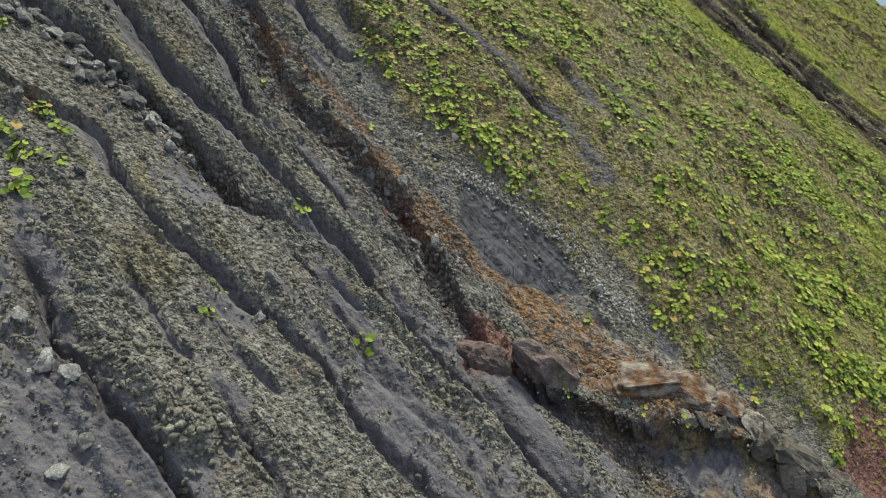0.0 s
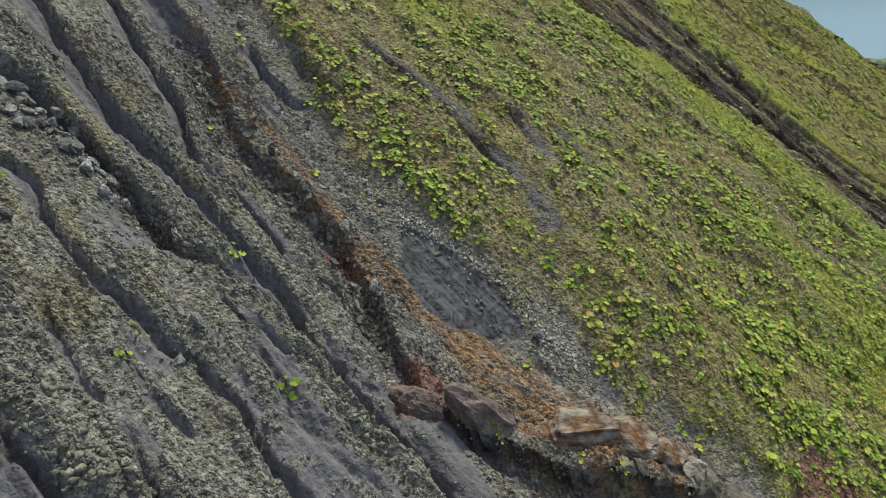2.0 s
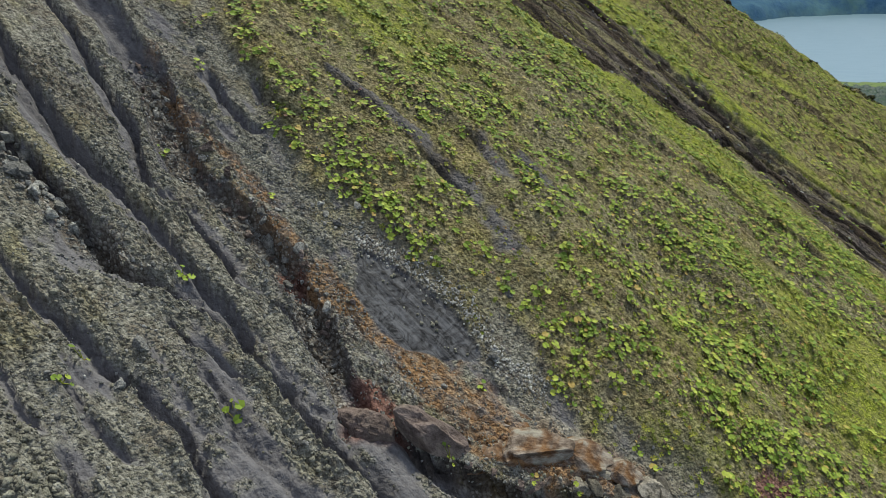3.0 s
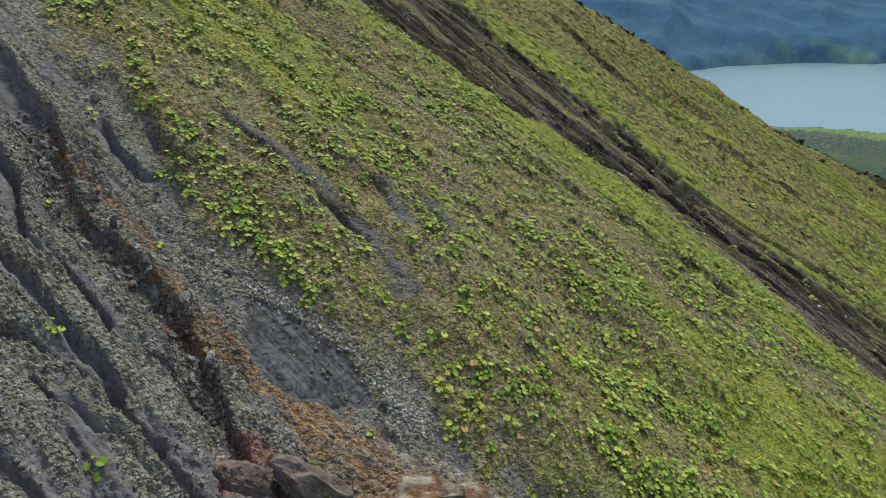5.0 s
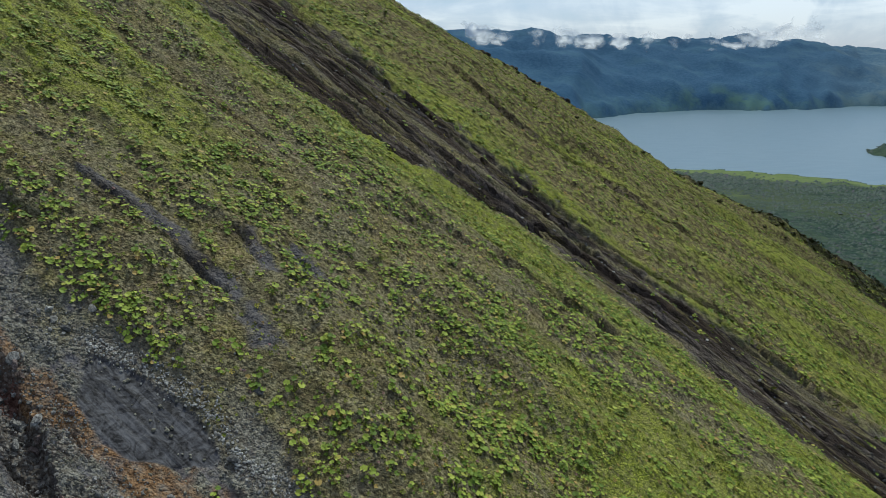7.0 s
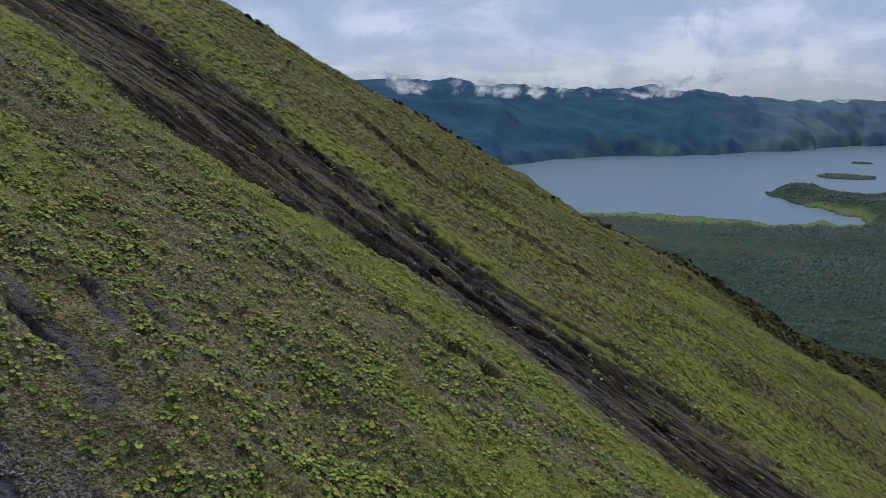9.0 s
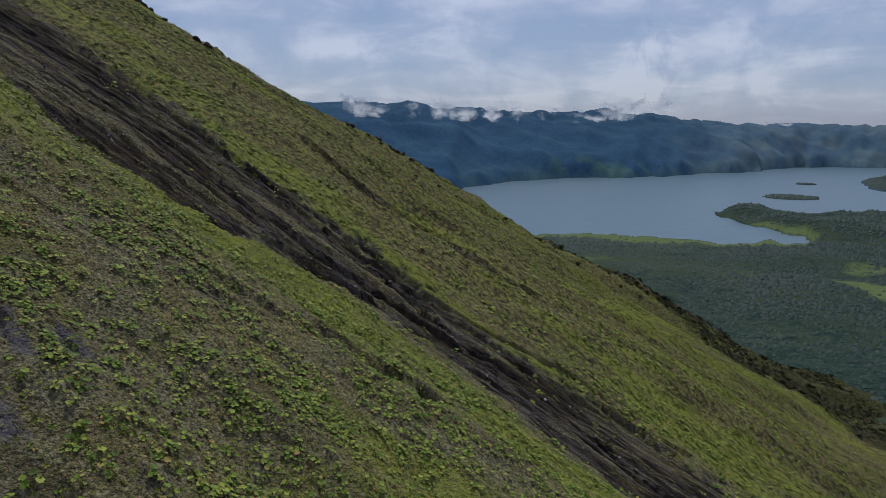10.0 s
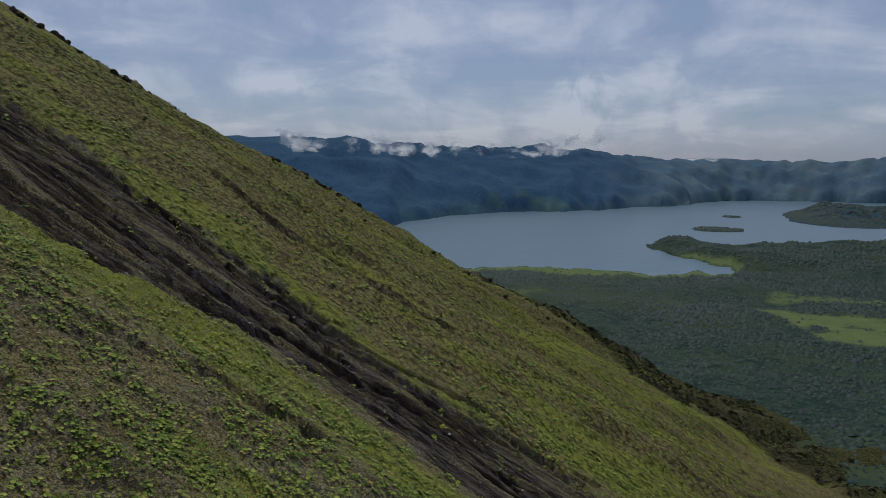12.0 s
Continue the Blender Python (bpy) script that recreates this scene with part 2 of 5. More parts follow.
# a paler, thicker painted haze for the hills further off
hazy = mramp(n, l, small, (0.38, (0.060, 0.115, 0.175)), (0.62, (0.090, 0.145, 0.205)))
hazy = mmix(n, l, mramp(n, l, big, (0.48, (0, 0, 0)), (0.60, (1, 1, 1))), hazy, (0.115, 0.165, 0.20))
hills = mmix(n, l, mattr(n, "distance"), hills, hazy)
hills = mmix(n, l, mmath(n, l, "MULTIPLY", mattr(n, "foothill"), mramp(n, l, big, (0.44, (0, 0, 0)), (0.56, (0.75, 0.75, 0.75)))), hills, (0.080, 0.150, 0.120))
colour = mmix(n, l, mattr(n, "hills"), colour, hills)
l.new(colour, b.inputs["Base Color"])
mbump(n, l, b, small, 0.4, 3.0)

WATER, n, l, b = material("lake_water", 0.3)
ripple = mnoise(n, l, 0.02, 5, 0.6, stretch=(1, 3, 1))
l.new(mramp(n, l, ripple, (0.4, (0.085, 0.150, 0.200)), (0.6, (0.105, 0.170, 0.220))), b.inputs["Base Color"])
b.inputs["Specular IOR Level"].default_value = 0.22
mbump(n, l, b, mnoise(n, l, 0.25, 4, 0.6), 0.15, 0.5)


def leaf_material(name, lo, mid, hi, scale=0.7):
    m, n, l, b = material(name, 0.6)
    b.inputs["Specular IOR Level"].default_value = 0.12
    info = n.new("ShaderNodeObjectInfo")
    geo = n.new("ShaderNodeNewGeometry")
    fac = mmath(n, l, "FRACT", mmath(n, l, "ADD", info.outputs["Random"], geo.outputs["Random Per Island"]))
    col = mramp(n, l, fac, (0.0, lo), (0.5, mid), (0.92, hi), (0.97, (hi[0], hi[1] * 0.62, hi[2] * 1.2)))
    mott = mnoise(n, l, 9.0, 4, 0.6)
    col = mmix(n, l, mmath(n, l, "MULTIPLY", mott, 0.45), col, (lo[0] * 0.5, lo[1] * 0.5, lo[2] * 0.5))
    l.new(col, b.inputs["Base Color"])
    b.inputs["Transmission Weight"].default_value = 0.0
    b.inputs["Subsurface Weight"].default_value = 0.0
    return m


LEAF = leaf_material("broad_leaf", (0.070, 0.115, 0.016), (0.195, 0.275, 0.038), (0.38, 0.43, 0.072))
FERN = leaf_material("low_herbs", (0.090, 0.110, 0.014), (0.190, 0.225, 0.030), (0.32, 0.325, 0.055))
DRY = leaf_material("dry_moss_tuft", (0.085, 0.070, 0.032), (0.18, 0.155, 0.074), (0.28, 0.245, 0.13))
SHRUB = leaf_material("dark_shrub", (0.022, 0.022, 0.010), (0.05, 0.053, 0.018), (0.10, 0.105, 0.032))
TREES = leaf_material("forest_crown", (0.016, 0.036, 0.034), (0.028, 0.055, 0.048), (0.046, 0.077, 0.056))


def stone_material(name, lo, hi):
    m, n, l, b = material(name, 0.9)
    info = n.new("ShaderNodeObjectInfo")
    geo = n.new("ShaderNodeNewGeometry")
    fac = mmath(n, l, "FRACT", mmath(n, l, "ADD", info.outputs["Random"], geo.outputs["Random Per Island"]))
    col = mramp(n, l, fac, (0.0, lo), (0.75, hi), (1.0, tuple(min(1, c * 1.5) for c in hi)))
    g = mnoise(n, l, 2.6, 9, 0.72)
    stain = mnoise(n, l, 0.9, 5, 0.6)
    col = mmix(n, l, mramp(n, l, stain, (0.46, (0, 0, 0)), (0.60, (0.6, 0.6, 0.6))), col, tuple(0.5 * c + k for c, k in zip(hi, (0.06, 0.055, 0.04))))
    col = mmix(n, l, mramp(n, l, g, (0.38, (0.85, 0.85, 0.85)), (0.58, (0, 0, 0))), col, tuple(c * 0.55 for c in lo))
    l.new(col, b.inputs["Base Color"])
    mbump(n, l, b, g, 1.0, 0.25)
    return m


RUSTROCK, n, l, b = material("rust_stained_rock", 0.9)
rg, rp, rq = mnoise(n, l, 3.0, 8, 0.7), mnoise(n, l, 0.75, 6, 0.62, distortion=0.6), mnoise(n, l, 1.6, 5, 0.6)
col = mramp(n, l, rg, (0.38, (0.070, 0.052, 0.042)), (0.50, (0.16, 0.128, 0.108)), (0.62, (0.27, 0.235, 0.205)))
col = mmix(n, l, mramp(n, l, rp, (0.44, (0, 0, 0)), (0.54, (0.9, 0.9, 0.9))), col, mramp(n, l, rg, (0.38, (0.075, 0.036, 0.016)), (0.62, (0.22, 0.120, 0.056))))
col = mmix(n, l, mramp(n, l, rq, (0.55, (0, 0, 0)), (0.63, (0.85, 0.85, 0.85))), col, mramp(n, l, rg, (0.38, (0.125, 0.116, 0.098)), (0.62, (0.27, 0.255, 0.22))))
l.new(col, b.inputs["Base Color"])
mbump(n, l, b, rg, 0.8, 0.2)
STONE = stone_material("grey_lava_stone", (0.115, 0.113, 0.114), (0.30, 0.296, 0.29))
LEDGE = stone_material("weathered_ledge_rock", (0.11, 0.098, 0.082), (0.26, 0.235, 0.20))
KNOB = stone_material("lichen_crusted_stone", (0.165, 0.159, 0.130), (0.28, 0.272, 0.228))
PALE = stone_material("pale_grey_stone", (0.26, 0.255, 0.245), (0.48, 0.475, 0.46))
REDSTONE = stone_material("red_brown_lava_stone", (0.115, 0.086, 0.080), (0.27, 0.215, 0.20))


# ---- the lie of the land: a volcano's flank in polar form, a = metres across the slope, s = metres down it
CX, CY, R0, ARC = -620.0, 480.0, 767.0, 13.39
RAND = np.random.RandomState(7)
HASH = RAND.rand(8, 256, 256) * 2 - 1


def vnoise(x, y, k=0):
    xi, yi = np.floor(x).astype(int), np.floor(y).astype(int)
    fx, fy = x - xi, y - yi
    fx, fy = fx * fx * (3 - 2 * fx), fy * fy * (3 - 2 * fy)
    h = HASH[k % 8]
    x0, x1, y0, y1 = xi % 256, (xi + 1) % 256, yi % 256, (yi + 1) % 256
    return (h[x0, y0] * (1 - fx) + h[x1, y0] * fx) * (1 - fy) + (h[x0, y1] * (1 - fx) + h[x1, y1] * fx) * fy


def fbm(x, y, octaves=4, k=0, gain=0.5):
    out, amp = 0.0, 1.0
    for i in range(octaves):
        out = out + amp * vnoise(x * 2 ** i + 17.3 * i, y * 2 ** i + 9.1 * i, k + i)
        amp *= gain
    return out


def ridged(x, y, octaves=3, k=0):
    out, amp = 0.0, 1.0
    for i in range(octaves):
        out = out + amp * (1 - 2 * np.abs(vnoise(x * 2 ** i + 5.7 * i, y * 2 ** i + 3.3 * i, k + i)))
        amp *= 0.5
    return out


def step(x, lo, hi):
    t = np.clip((x - lo) / (hi - lo), 0, 1)
    return t * t * (3 - 2 * t)


def bell(x):
    return np.exp(-x * x)


def polar(x, y):
    return (np.degrees(np.arctan2(y - CY, x - CX)) + 36) * ARC, np.hypot(x - CX, y - CY) - R0


def place(a, s):
    th = np.radians(np.asarray(a) / ARC - 36)
    return CX + (R0 + s) * np.cos(th), CY + (R0 + s) * np.sin(th)


# swells and hollows across the slope
CROSS_A = [-320, -120, -29, -11, 7, 24, 43, 60, 78, 96, 114, 131, 150, 167, 214, 268, 300, 335, 362, 400, 480, 750]
CROSS_H = [0, 0, 0.9, 2.0, 0.3, 4.2, 4.8, 3.4, 0.5, -3.4, -5.2, -4, -0.8, 0, -1, 0, 4, 7, 8, 4, -15, -60]


def cone(a, s):
    down = np.minimum(s, 1200)
    swell = np.interp(a, CROSS_A, CROSS_H)
    swell = swell * np.where((a > 268) & (a < 430), step(s, -90, 40), 1.0)
    h = 136.5 - 0.6428 * down + 0.000198 * down * down + swell - 0.07 * np.maximum(-40 - s, 0)
    return np.where(h > 12, h, 12 * np.exp(np.clip((h - 12) / 12, -30, 0)))


def line(s, ss, aa):
    return np.interp(s, ss, aa)


# gullies of the bare flank: down-slope stations, across-slope line, depth, half width, which bank is steep (1: the further)
GULLIES = [
    ((-40, -27, -24, -20.4, -17, -13.6, -11.7, -10.6, -9.2), (-9, -5.4, -3.9, -3.3, -2.8, -2.7, -2.9, -2.1, -0.9), 1.5, 0.85, 1),
    ((-10.6, -8.6, -6.7, -4.3, -1.5, 0.1, 3.5, 6.5, 20), (-2.1, -0.7, 0.0, -0.2, 0.0, -0.2, -0.1, 0.0, 0.5), 1.6, 0.62, -1),
    ((-40, -26.4, -22.5, -20, -16.3, -13.6, -10.3, -7.5, -5.9, -5), (3, 0.9, 0.1, 0.0, 0.4, 0.8, 0.6, 0.8, 0.3, 0.0), 1.15, 0.62, 1),
    ((-40, -25.9, -22.2, -20.4, -18.4, -16.2, -15.1), (9, 5.8, 4.7, 4.6, 3.5, 2.3, 2.3), 1.1, 0.5, 1),
    ((-16, -13.4, -11.8, -10, -8.7, -7.1, -4.7, -3), (2.3, 2.8, 2.9, 2.8, 2.4, 3.7, 3.9, 4.0), 0.95, 0.5, -1),
    ((-21, -19.1, -17.6, -16.3, -14.8, -11.5, -9.5, -8.4, -7.3, -5.6), (-11, -9.5, -7.5, -6.9, -7.6, -7.5, -7.0, -6.7, -7.0, -6.3), 0.9, 0.62, 1),
    ((-7.3, -5.6, -4.1, -2.9, -0.4, 1, 3.8, 20), (-7.0, -6.3, -6.4, -6.3, -6.5, -6.2, -6.2, -5), 1.4, 0.62, -1),
    ((-9, -7.9, -6.8, -5.8, -4.4, -3.1, -1.7, 0.6), (-2.7, -2.5, -2.5, -2.0, -1.8, -0.7, -0.7, -0.2), 0.7, 0.35, -1),
    ((-11, -9.8, -8.5, -7.2, -5), (-10, -10.4, -10.7, -10.9, -10.8), 0.6, 0.5, 1),
    ((-13, -10.9, -8.8, -7.4, -5.8, -4.7, -3.8, 0), (-13.2, -13.8, -14.5, -14.4, -14.6, -14.4, -14.4, -15), 0.8, 0.55, -1),
    ((-5, -4, -2.9, -1.9, -0.8, 0.2, 6), (-10.5, -10.8, -11.2, -11.4, -11.2, -11.4, -12), 0.85, 0.45, -1),
    ((-7.5, -6, -4.7, -2.5), (-8.5, -8.8, -9.0, -8.8), 0.5, 0.5, 1),
    ((-6, -4.6, -2.4, -0.7, 2, 5, 12), (-3.0, -3.3, -4.1, -3.7, -3.2, -3.7, -4), 0.5, 0.6, -1),
    ((-23, -21, -19.2, -17.7, -16.4), (12.6, 12.2, 11.8, 11.8, 12.6), 0.9, 0.7, 1),
    ((-20.5, -18.8, -17, -15.7, -14.6), (14.8, 14.6, 14.6, 15.2, 16), 0.8, 0.5, 1),
    ((-19, -17, -14.5, -12.3, -10.6, -9), (19.8, 20.2, 21.0, 21.6, 22.0, 21.3), 0.25, 0.4, 1),
    ((-10.4, -9, -7.1, -5.4, -4.5), (21.5, 21.2, 21.3, 21.7, 21.2), 0.45, 0.4, 1),
    ((-5, -3.9, -2.8, -1), (21.0, 20.7, 20.4, 20), 0.25, 0.7, 1),
    ((-9, -8, -6.7, -5.5, -4.5), (27.8, 27.3, 26.2, 25.7, 25.5), 0.32, 0.5, 1),
    ((-6.8, -5.9, -4.3, -3, -2), (30, 29.8, 29.2, 29.0, 29), 0.45, 0.5, 1),
    ((-39, -29.5, -21, -14.3, -8.9, -1.2, 2.8, 8.5, 15.6, 21.2, 30.2, 39.4, 70), (84, 80.4, 81.5, 81.4, 84, 84.5, 87.3, 91.5, 92.6, 92.6, 93.5, 92.5, 88), 2.4, 1.5, 1),
    ((-75, -58.7, -48, -27.5, -18.8, -10.9, -4.4, 2.6, 7, 10.8, 16), (132, 129, 124.7, 121, 120, 114.5, 113, 107.5, 105.5, 102, 100), 2.6, 1.4, 1),
    ((-40, -35.6, -15, -1, 6.5, 17.7, 35, 45.5, 60), (126, 124, 117, 115.5, 119, 120.5, 126, 124, 122), 1.3, 1.0, 1),
    ((9, 14, 21, 31, 44, 70), (103.5, 101, 100.5, 99.5, 95, 90), 2.4, 1.4, 1),
    ((-60, -40, -22, 0, 20), (104, 99, 97, 96, 97), 1.2, 1.2, 1),
    ((-42, -18, -13.8, -6.1, 5.8, 14.7, 20.5, 25.5, 30), (166, 160, 160, 162.5, 161, 157.5, 156, 157.5, 158), 2.2, 1.3, 1),
]
SCARS = GULLIES[15:20]
MAIN_S, MAIN_A = (-60, -24.7, -22.6, -20, -17.5, -16.2, -14.8, -13, -10, -7, -2.5, 0, 3), (14, 9.0, 8.2, 6.9, 5.9, 5.6, 6.4, 6.6, 6.4, 5.7, 3.4, 2.5, 2.5)
LEFT_S, LEFT_A = (-2, 0, 1.3, 3.2, 6.1, 8.8, 10, 20, 40), (2.2, 2.4, 2.6, 2.9, 4.3, 4.9, 5.0, 8.5, 13)
RIM_S, RIM_A = (-2, 0, 1, 2.7, 4, 5.6, 7.5, 9.3, 11.9, 13.7, 16, 20, 24, 40), (3.2, 3.4, 3.4, 3.8, 4.9, 6.4, 7.5, 9.4, 11.5, 12.9, 13.2, 14.0, 15.2, 19)
VEG_S, VEG_A = (-60, -20, -12.6, -7, -3, 0.7, 5.3, 9, 14.5, 20, 40, 80), (19, 14.2, 11.8, 12.2, 13.5, 14.2, 13.6, 14.3, 15.8, 16.2, 21, 30)
LIP_S, LIP_A = (-90, -40, -30, -16, -5, 2, 10, 19, 27, 40, 80), (74, 69, 68, 70, 77, 80, 83, 81, 79, 77, 76)
FAR_S, FAR_A = (-90, -70, -40, 0, 20, 37, 56, 90), (136, 133, 125, 122, 118, 121, 118, 112)
SLAB_S, SLAB_L, SLAB_R = (-7.2, -5.5, -3.7, -1.5, 0, 1.9), (10.8, 8.7, 8.25, 8.4, 9.6, 11.8), (11.1, 12.0, 12.6, 13.1, 13.1, 12.1)


SCARPS = ((50.5, -5, 4, 1.2), (55.5, -1, 4, 1.4), (61, 7, 5, 1.5), (63, 15, 6, 1.7), (27.5, -8, 2.0, 0.5), (33, 12, 2.5, 0.5), (44, -22, 6, 0.8),
          (154, -70, 6, 1.2), (22.3, -7, 2.0, 0.5), (21.0, -14, 3.0, 0.45))
RIDGE_S, RIDGE_A = (30, 74, 108, 146, 200, 231, 300), (200, 220, 250, 272, 300, 300, 300)
LAVA_S, LAVA_A = (-200, 20, 60, 95, 120, 150, 200, 230, 255, 275, 320), (400, 392, 376, 354, 338, 322, 302, 284, 240, 150, 20)


def zones(a, s):
    """How much of each kind of ground lies at a place on the slope."""
    wob = 1.1 * fbm(a * 0.35, s * 0.35, 3, 2)
    veg = step(a - line(s, VEG_S, VEG_A) + wob * 1.7, -1.2, 2.0)
    lip, far = line(s, LIP_S, LIP_A), line(s, FAR_S, FAR_A)
    gully = step(a - lip + wob * 1.2, 0, 1.4) * (1 - step(a - far + 3 * wob, -1.5, 1.5))
    slab = step(a - line(s, SLAB_S, SLAB_L) + 0.15 * wob, -0.15, 0.2) * (1 - step(a - line(s, SLAB_S, SLAB_R) + 0.15 * wob, -0.2, 0.15)) * step(s, -7.2, -6.9) * (1 - step(s, 1.4, 1.9))
    rust = bell((a - line(s, (-9, -2, 1, 5, 9, 12), (7.2, 7.9, 8.4, 9.0, 11.4, 13.2))) / np.where(s > 1, 2.5, 1.5)) * step(s, -9.5, -7) * (1 - step(s, 11.5, 13.5))
    rust = np.maximum(rust, 0.7 * bell((a - 8.6) / 0.8) * (1 - step(s, -14, -10)) * step(s, -23, -20))
    rust = np.maximum(rust, 0.50 * bell((a - line(s, MAIN_S, MAIN_A) - 1.2) / 1.0) * step(s, -27, -24) * (1 - step(s, -7, -3)))
    rust = np.maximum(rust, 0.5 * bell(np.hypot((a + 9.2) / 1.6, (s + 18.8) / 1.2)))
    rust = step(rust + 0.28 * fbm(a * 0.9, s * 0.5, 3, 5), 0.35, 0.75) * (1 - slab)
    red = bell(np.hypot((a - 6.4) / 1.0, (s + 8.7) / 1.3)) + step(a, 15.5, 16.2) * (1 - step(a, 21, 23)) * step(s, 17, 18.4) + bell(np.hypot((a - 3.2) / 2.4, (s + 0.2) / 2.6))
    red = step(red + 0.25 * fbm(a * 0.7, s * 0.7, 3, 6), 0.4, 0.85) * (1 - slab)
    return veg, gully, slab, rust, red


def rubble(a, s):
    """How thickly loose stones lie."""
    veg, gully, slab, rust, red = zones(a, s)
    chute = bell((a - line(s, (-27, -24, -22.4, -20.4, -17, -13, -9), (-6.6, -5.6, -4.6, -4.0, -3.4, -3.2, -1.6))) / 1.1) * step(s, -27, -25) * (1 - step(s, -13, -8))
    floor = bell((a - line(s, MAIN_S, MAIN_A)) / 1.5) * step(s, -26, -24) * (1 - step(s, -4, 1))
    edge = 0.9 * bell((a - line(s, SLAB_S, SLAB_R) - 0.7) / 0.7) * step(s, -9, -7) * (1 - step(s, 5, 9))
    heaps = bell(np.hypot((a - 6.5) / 1.8, (s + 5.5) / 2.2)) + bell(np.hypot((a - 6.3) / 1.2, (s + 0.8) / 1.3)) + bell(np.hypot((a - 6.0) / 1.6, (s - 8) / 3.0))
    above = bell(np.hypot((a - 10.5) / 2.2, (s + 12) / 4)) + 1.2 * bell((a - line(s, LEFT_S, LEFT_A) - 1.2) / 1.2) * step(s, 2, 5)
    return (1 - slab) * np.clip((1 - veg) * (chute + 0.9 * floor + heaps + 0.4 * above) + edge, 0, 1)


def crusted(a, s, rel):
    """Where the ribs between the rills carry a knobbly crust."""
    lift = rel + 0.22 * fbm(a * 0.8, s * 0.4, 3, 1) - 0.35 * step(-a, 13, 15.5) - 0.15 * step(s, 2, 9)
    silty = bell(np.hypot((a + 3.6) / 1.1, (s + 0.6) / 2.4)) + bell(np.hypot((a + 16) / 2.2, (s + 4) / 4.5)) + 0.8 * bell(np.hypot((a + 13.6) / 1.2, (s + 11.5) / 2.0)) + bell((a - 1.6) / 0.6) * step(s, -1, 1)
    veg, gully, slab, rust, red = zones(a, s)
    return step(lift - 0.6 * silty, -0.24, -0.02) * (1 - slab) * (1 - 0.75 * rust) * (1 - 0.6 * red)


def flank(a, s, detail=True):
    """Height of the slope and how far a place stands above its gullies."""
    h = cone(a, s)
    if not detail:
        return h, h * 0
    meander = 0.35 * vnoise(s * 0.35, a * 0 + 3.1, 1) + 0.14 * vnoise(s * 1.2, a * 0.2 + 8, 2)
    rel = 0.0 * a
    jag = 0.22 * fbm(a * 1.1, s * 0.9, 4, 5, 0.6)
    for ss, aa, depth, half, bank_side in GULLIES:
        k = np.nonzero((s > ss[0]) & (s < ss[-1]) & (a > min(aa) - 6 * half - 1) & (a < max(aa) + 6 * half + 1))[0]
        ak, sk = a[k], s[k]
        c = line(sk, ss, aa) + (0.65 if half < 1 else 1.0) * (meander[k] + jag[k])
        on = step(sk, ss[0], ss[0] + 1.2 * max(1, half)) * (1 - step(sk, ss[-1] - 1.2 * max(1, half), ss[-1]))
        d = bank_side * (ak - c) / (half * (1 + 0.35 * vnoise(sk * 0.45, ak * 0 + depth * 9, 6)))
        cut = np.where(d > 0, 1 - step(d, 0.28, 0.62), 0.60 * (1 - step(-d, 0.28, 0.75)) + 0.40 * (1 - step(-d, 0.4, 3.0)))
        rel[k] += 0.12 * depth * on * bell((d - 1.3) / 0.6) - (1.3 if half < 0.95 else 1.0) * depth * on * cut * (0.9 + 0.35 * vnoise(sk * 0.3, ak * 0 + half * 31, 3))
    # the main gully, wide and with a flat floor
    c = line(s, MAIN_S, MAIN_A) + 0.6 * meander
    on = 1 - step(s, -1, 2)
    wide = 1.0 + 0.25 * vnoise(s * 0.4, a * 0, 4)
    off = a - c + 1.2 * jag
    rel = rel - 1.3 * on * np.where(off > 0, 1 - step(off, 0.75 * wide, 1.25 * wide), 1 - step(-off, 0.6 * wide, 1.7 * wide))
    # below the boulders it runs under an undercut rim
    left, rim = line(s, LEFT_S, LEFT_A), line(s, RIM_S, RIM_A) + 0.3 * fbm(s * 1.1, a * 0.05, 3, 4) + 1.2 * jag
    deep = 1.6 * step(s, -1.5, 3) * (1 - 0.4 * step(s, 8, 12.5))
    inside = step(a, left - 0.5, left + 0.6) * (1 - step(a, rim - 0.35, rim + 0.05))
    rel = rel - deep * inside
    rel = rel + 0.3 * bell((a - rim - 0.9) / 1.3) * step(s, -1, 3) * (1 - step(s, 19, 23))
    veg, gully, slab, rust, red = zones(a, s)
    bare = (1 - step(a - line(s, VEG_S, VEG_A), -3, 1))
    # rills that run down the ash, soft swells under moss, rough rock in the second gully
    rill = ridged(a * 0.42 + 0.4 * meander, s * 0.045, 3, 1)
    rel = rel + bare * (0.13 * rill + 0.16 * fbm(a * 0.9, s * 0.45, 3, 3)) * (1 - slab)
    rel = rel - bare * (1 - slab) * 0.22 * step(ridged(a * 0.55 + 0.5 * meander, s * 0.06, 2, 4), 0.85, 1.35)
    rel = rel - 0.14 * slab + 0.05 * slab * ridged(a * 1.2, s * 0.4 + a * 0.5, 3, 2)
    # a bank with an undercut lip, and a knobbly mound that ends in a scarp
    rel = rel + 1.0 * bell((a + 10.5) / 2.6) * step(s, -27, -22) * (1 - step(s + 0.35 * meander, -18.5, -18.0))
    rel = rel + 0.75 * bell((a + 12.7) / 1.2) * step(s, -8, -5) * (1 - step(s + meander, -2.6, -2.2))
    crusty = 0.25 + 0.75 * step(fbm(a * 0.45, s * 0.2, 3, 3), -0.35, 0.35)
    lumps = fbm(a * 1.3, s * 1.3, 3, 5, 0.6)
    cobble = np.abs(fbm(a * 2.6, s * 2.6, 3, 6, 0.6))
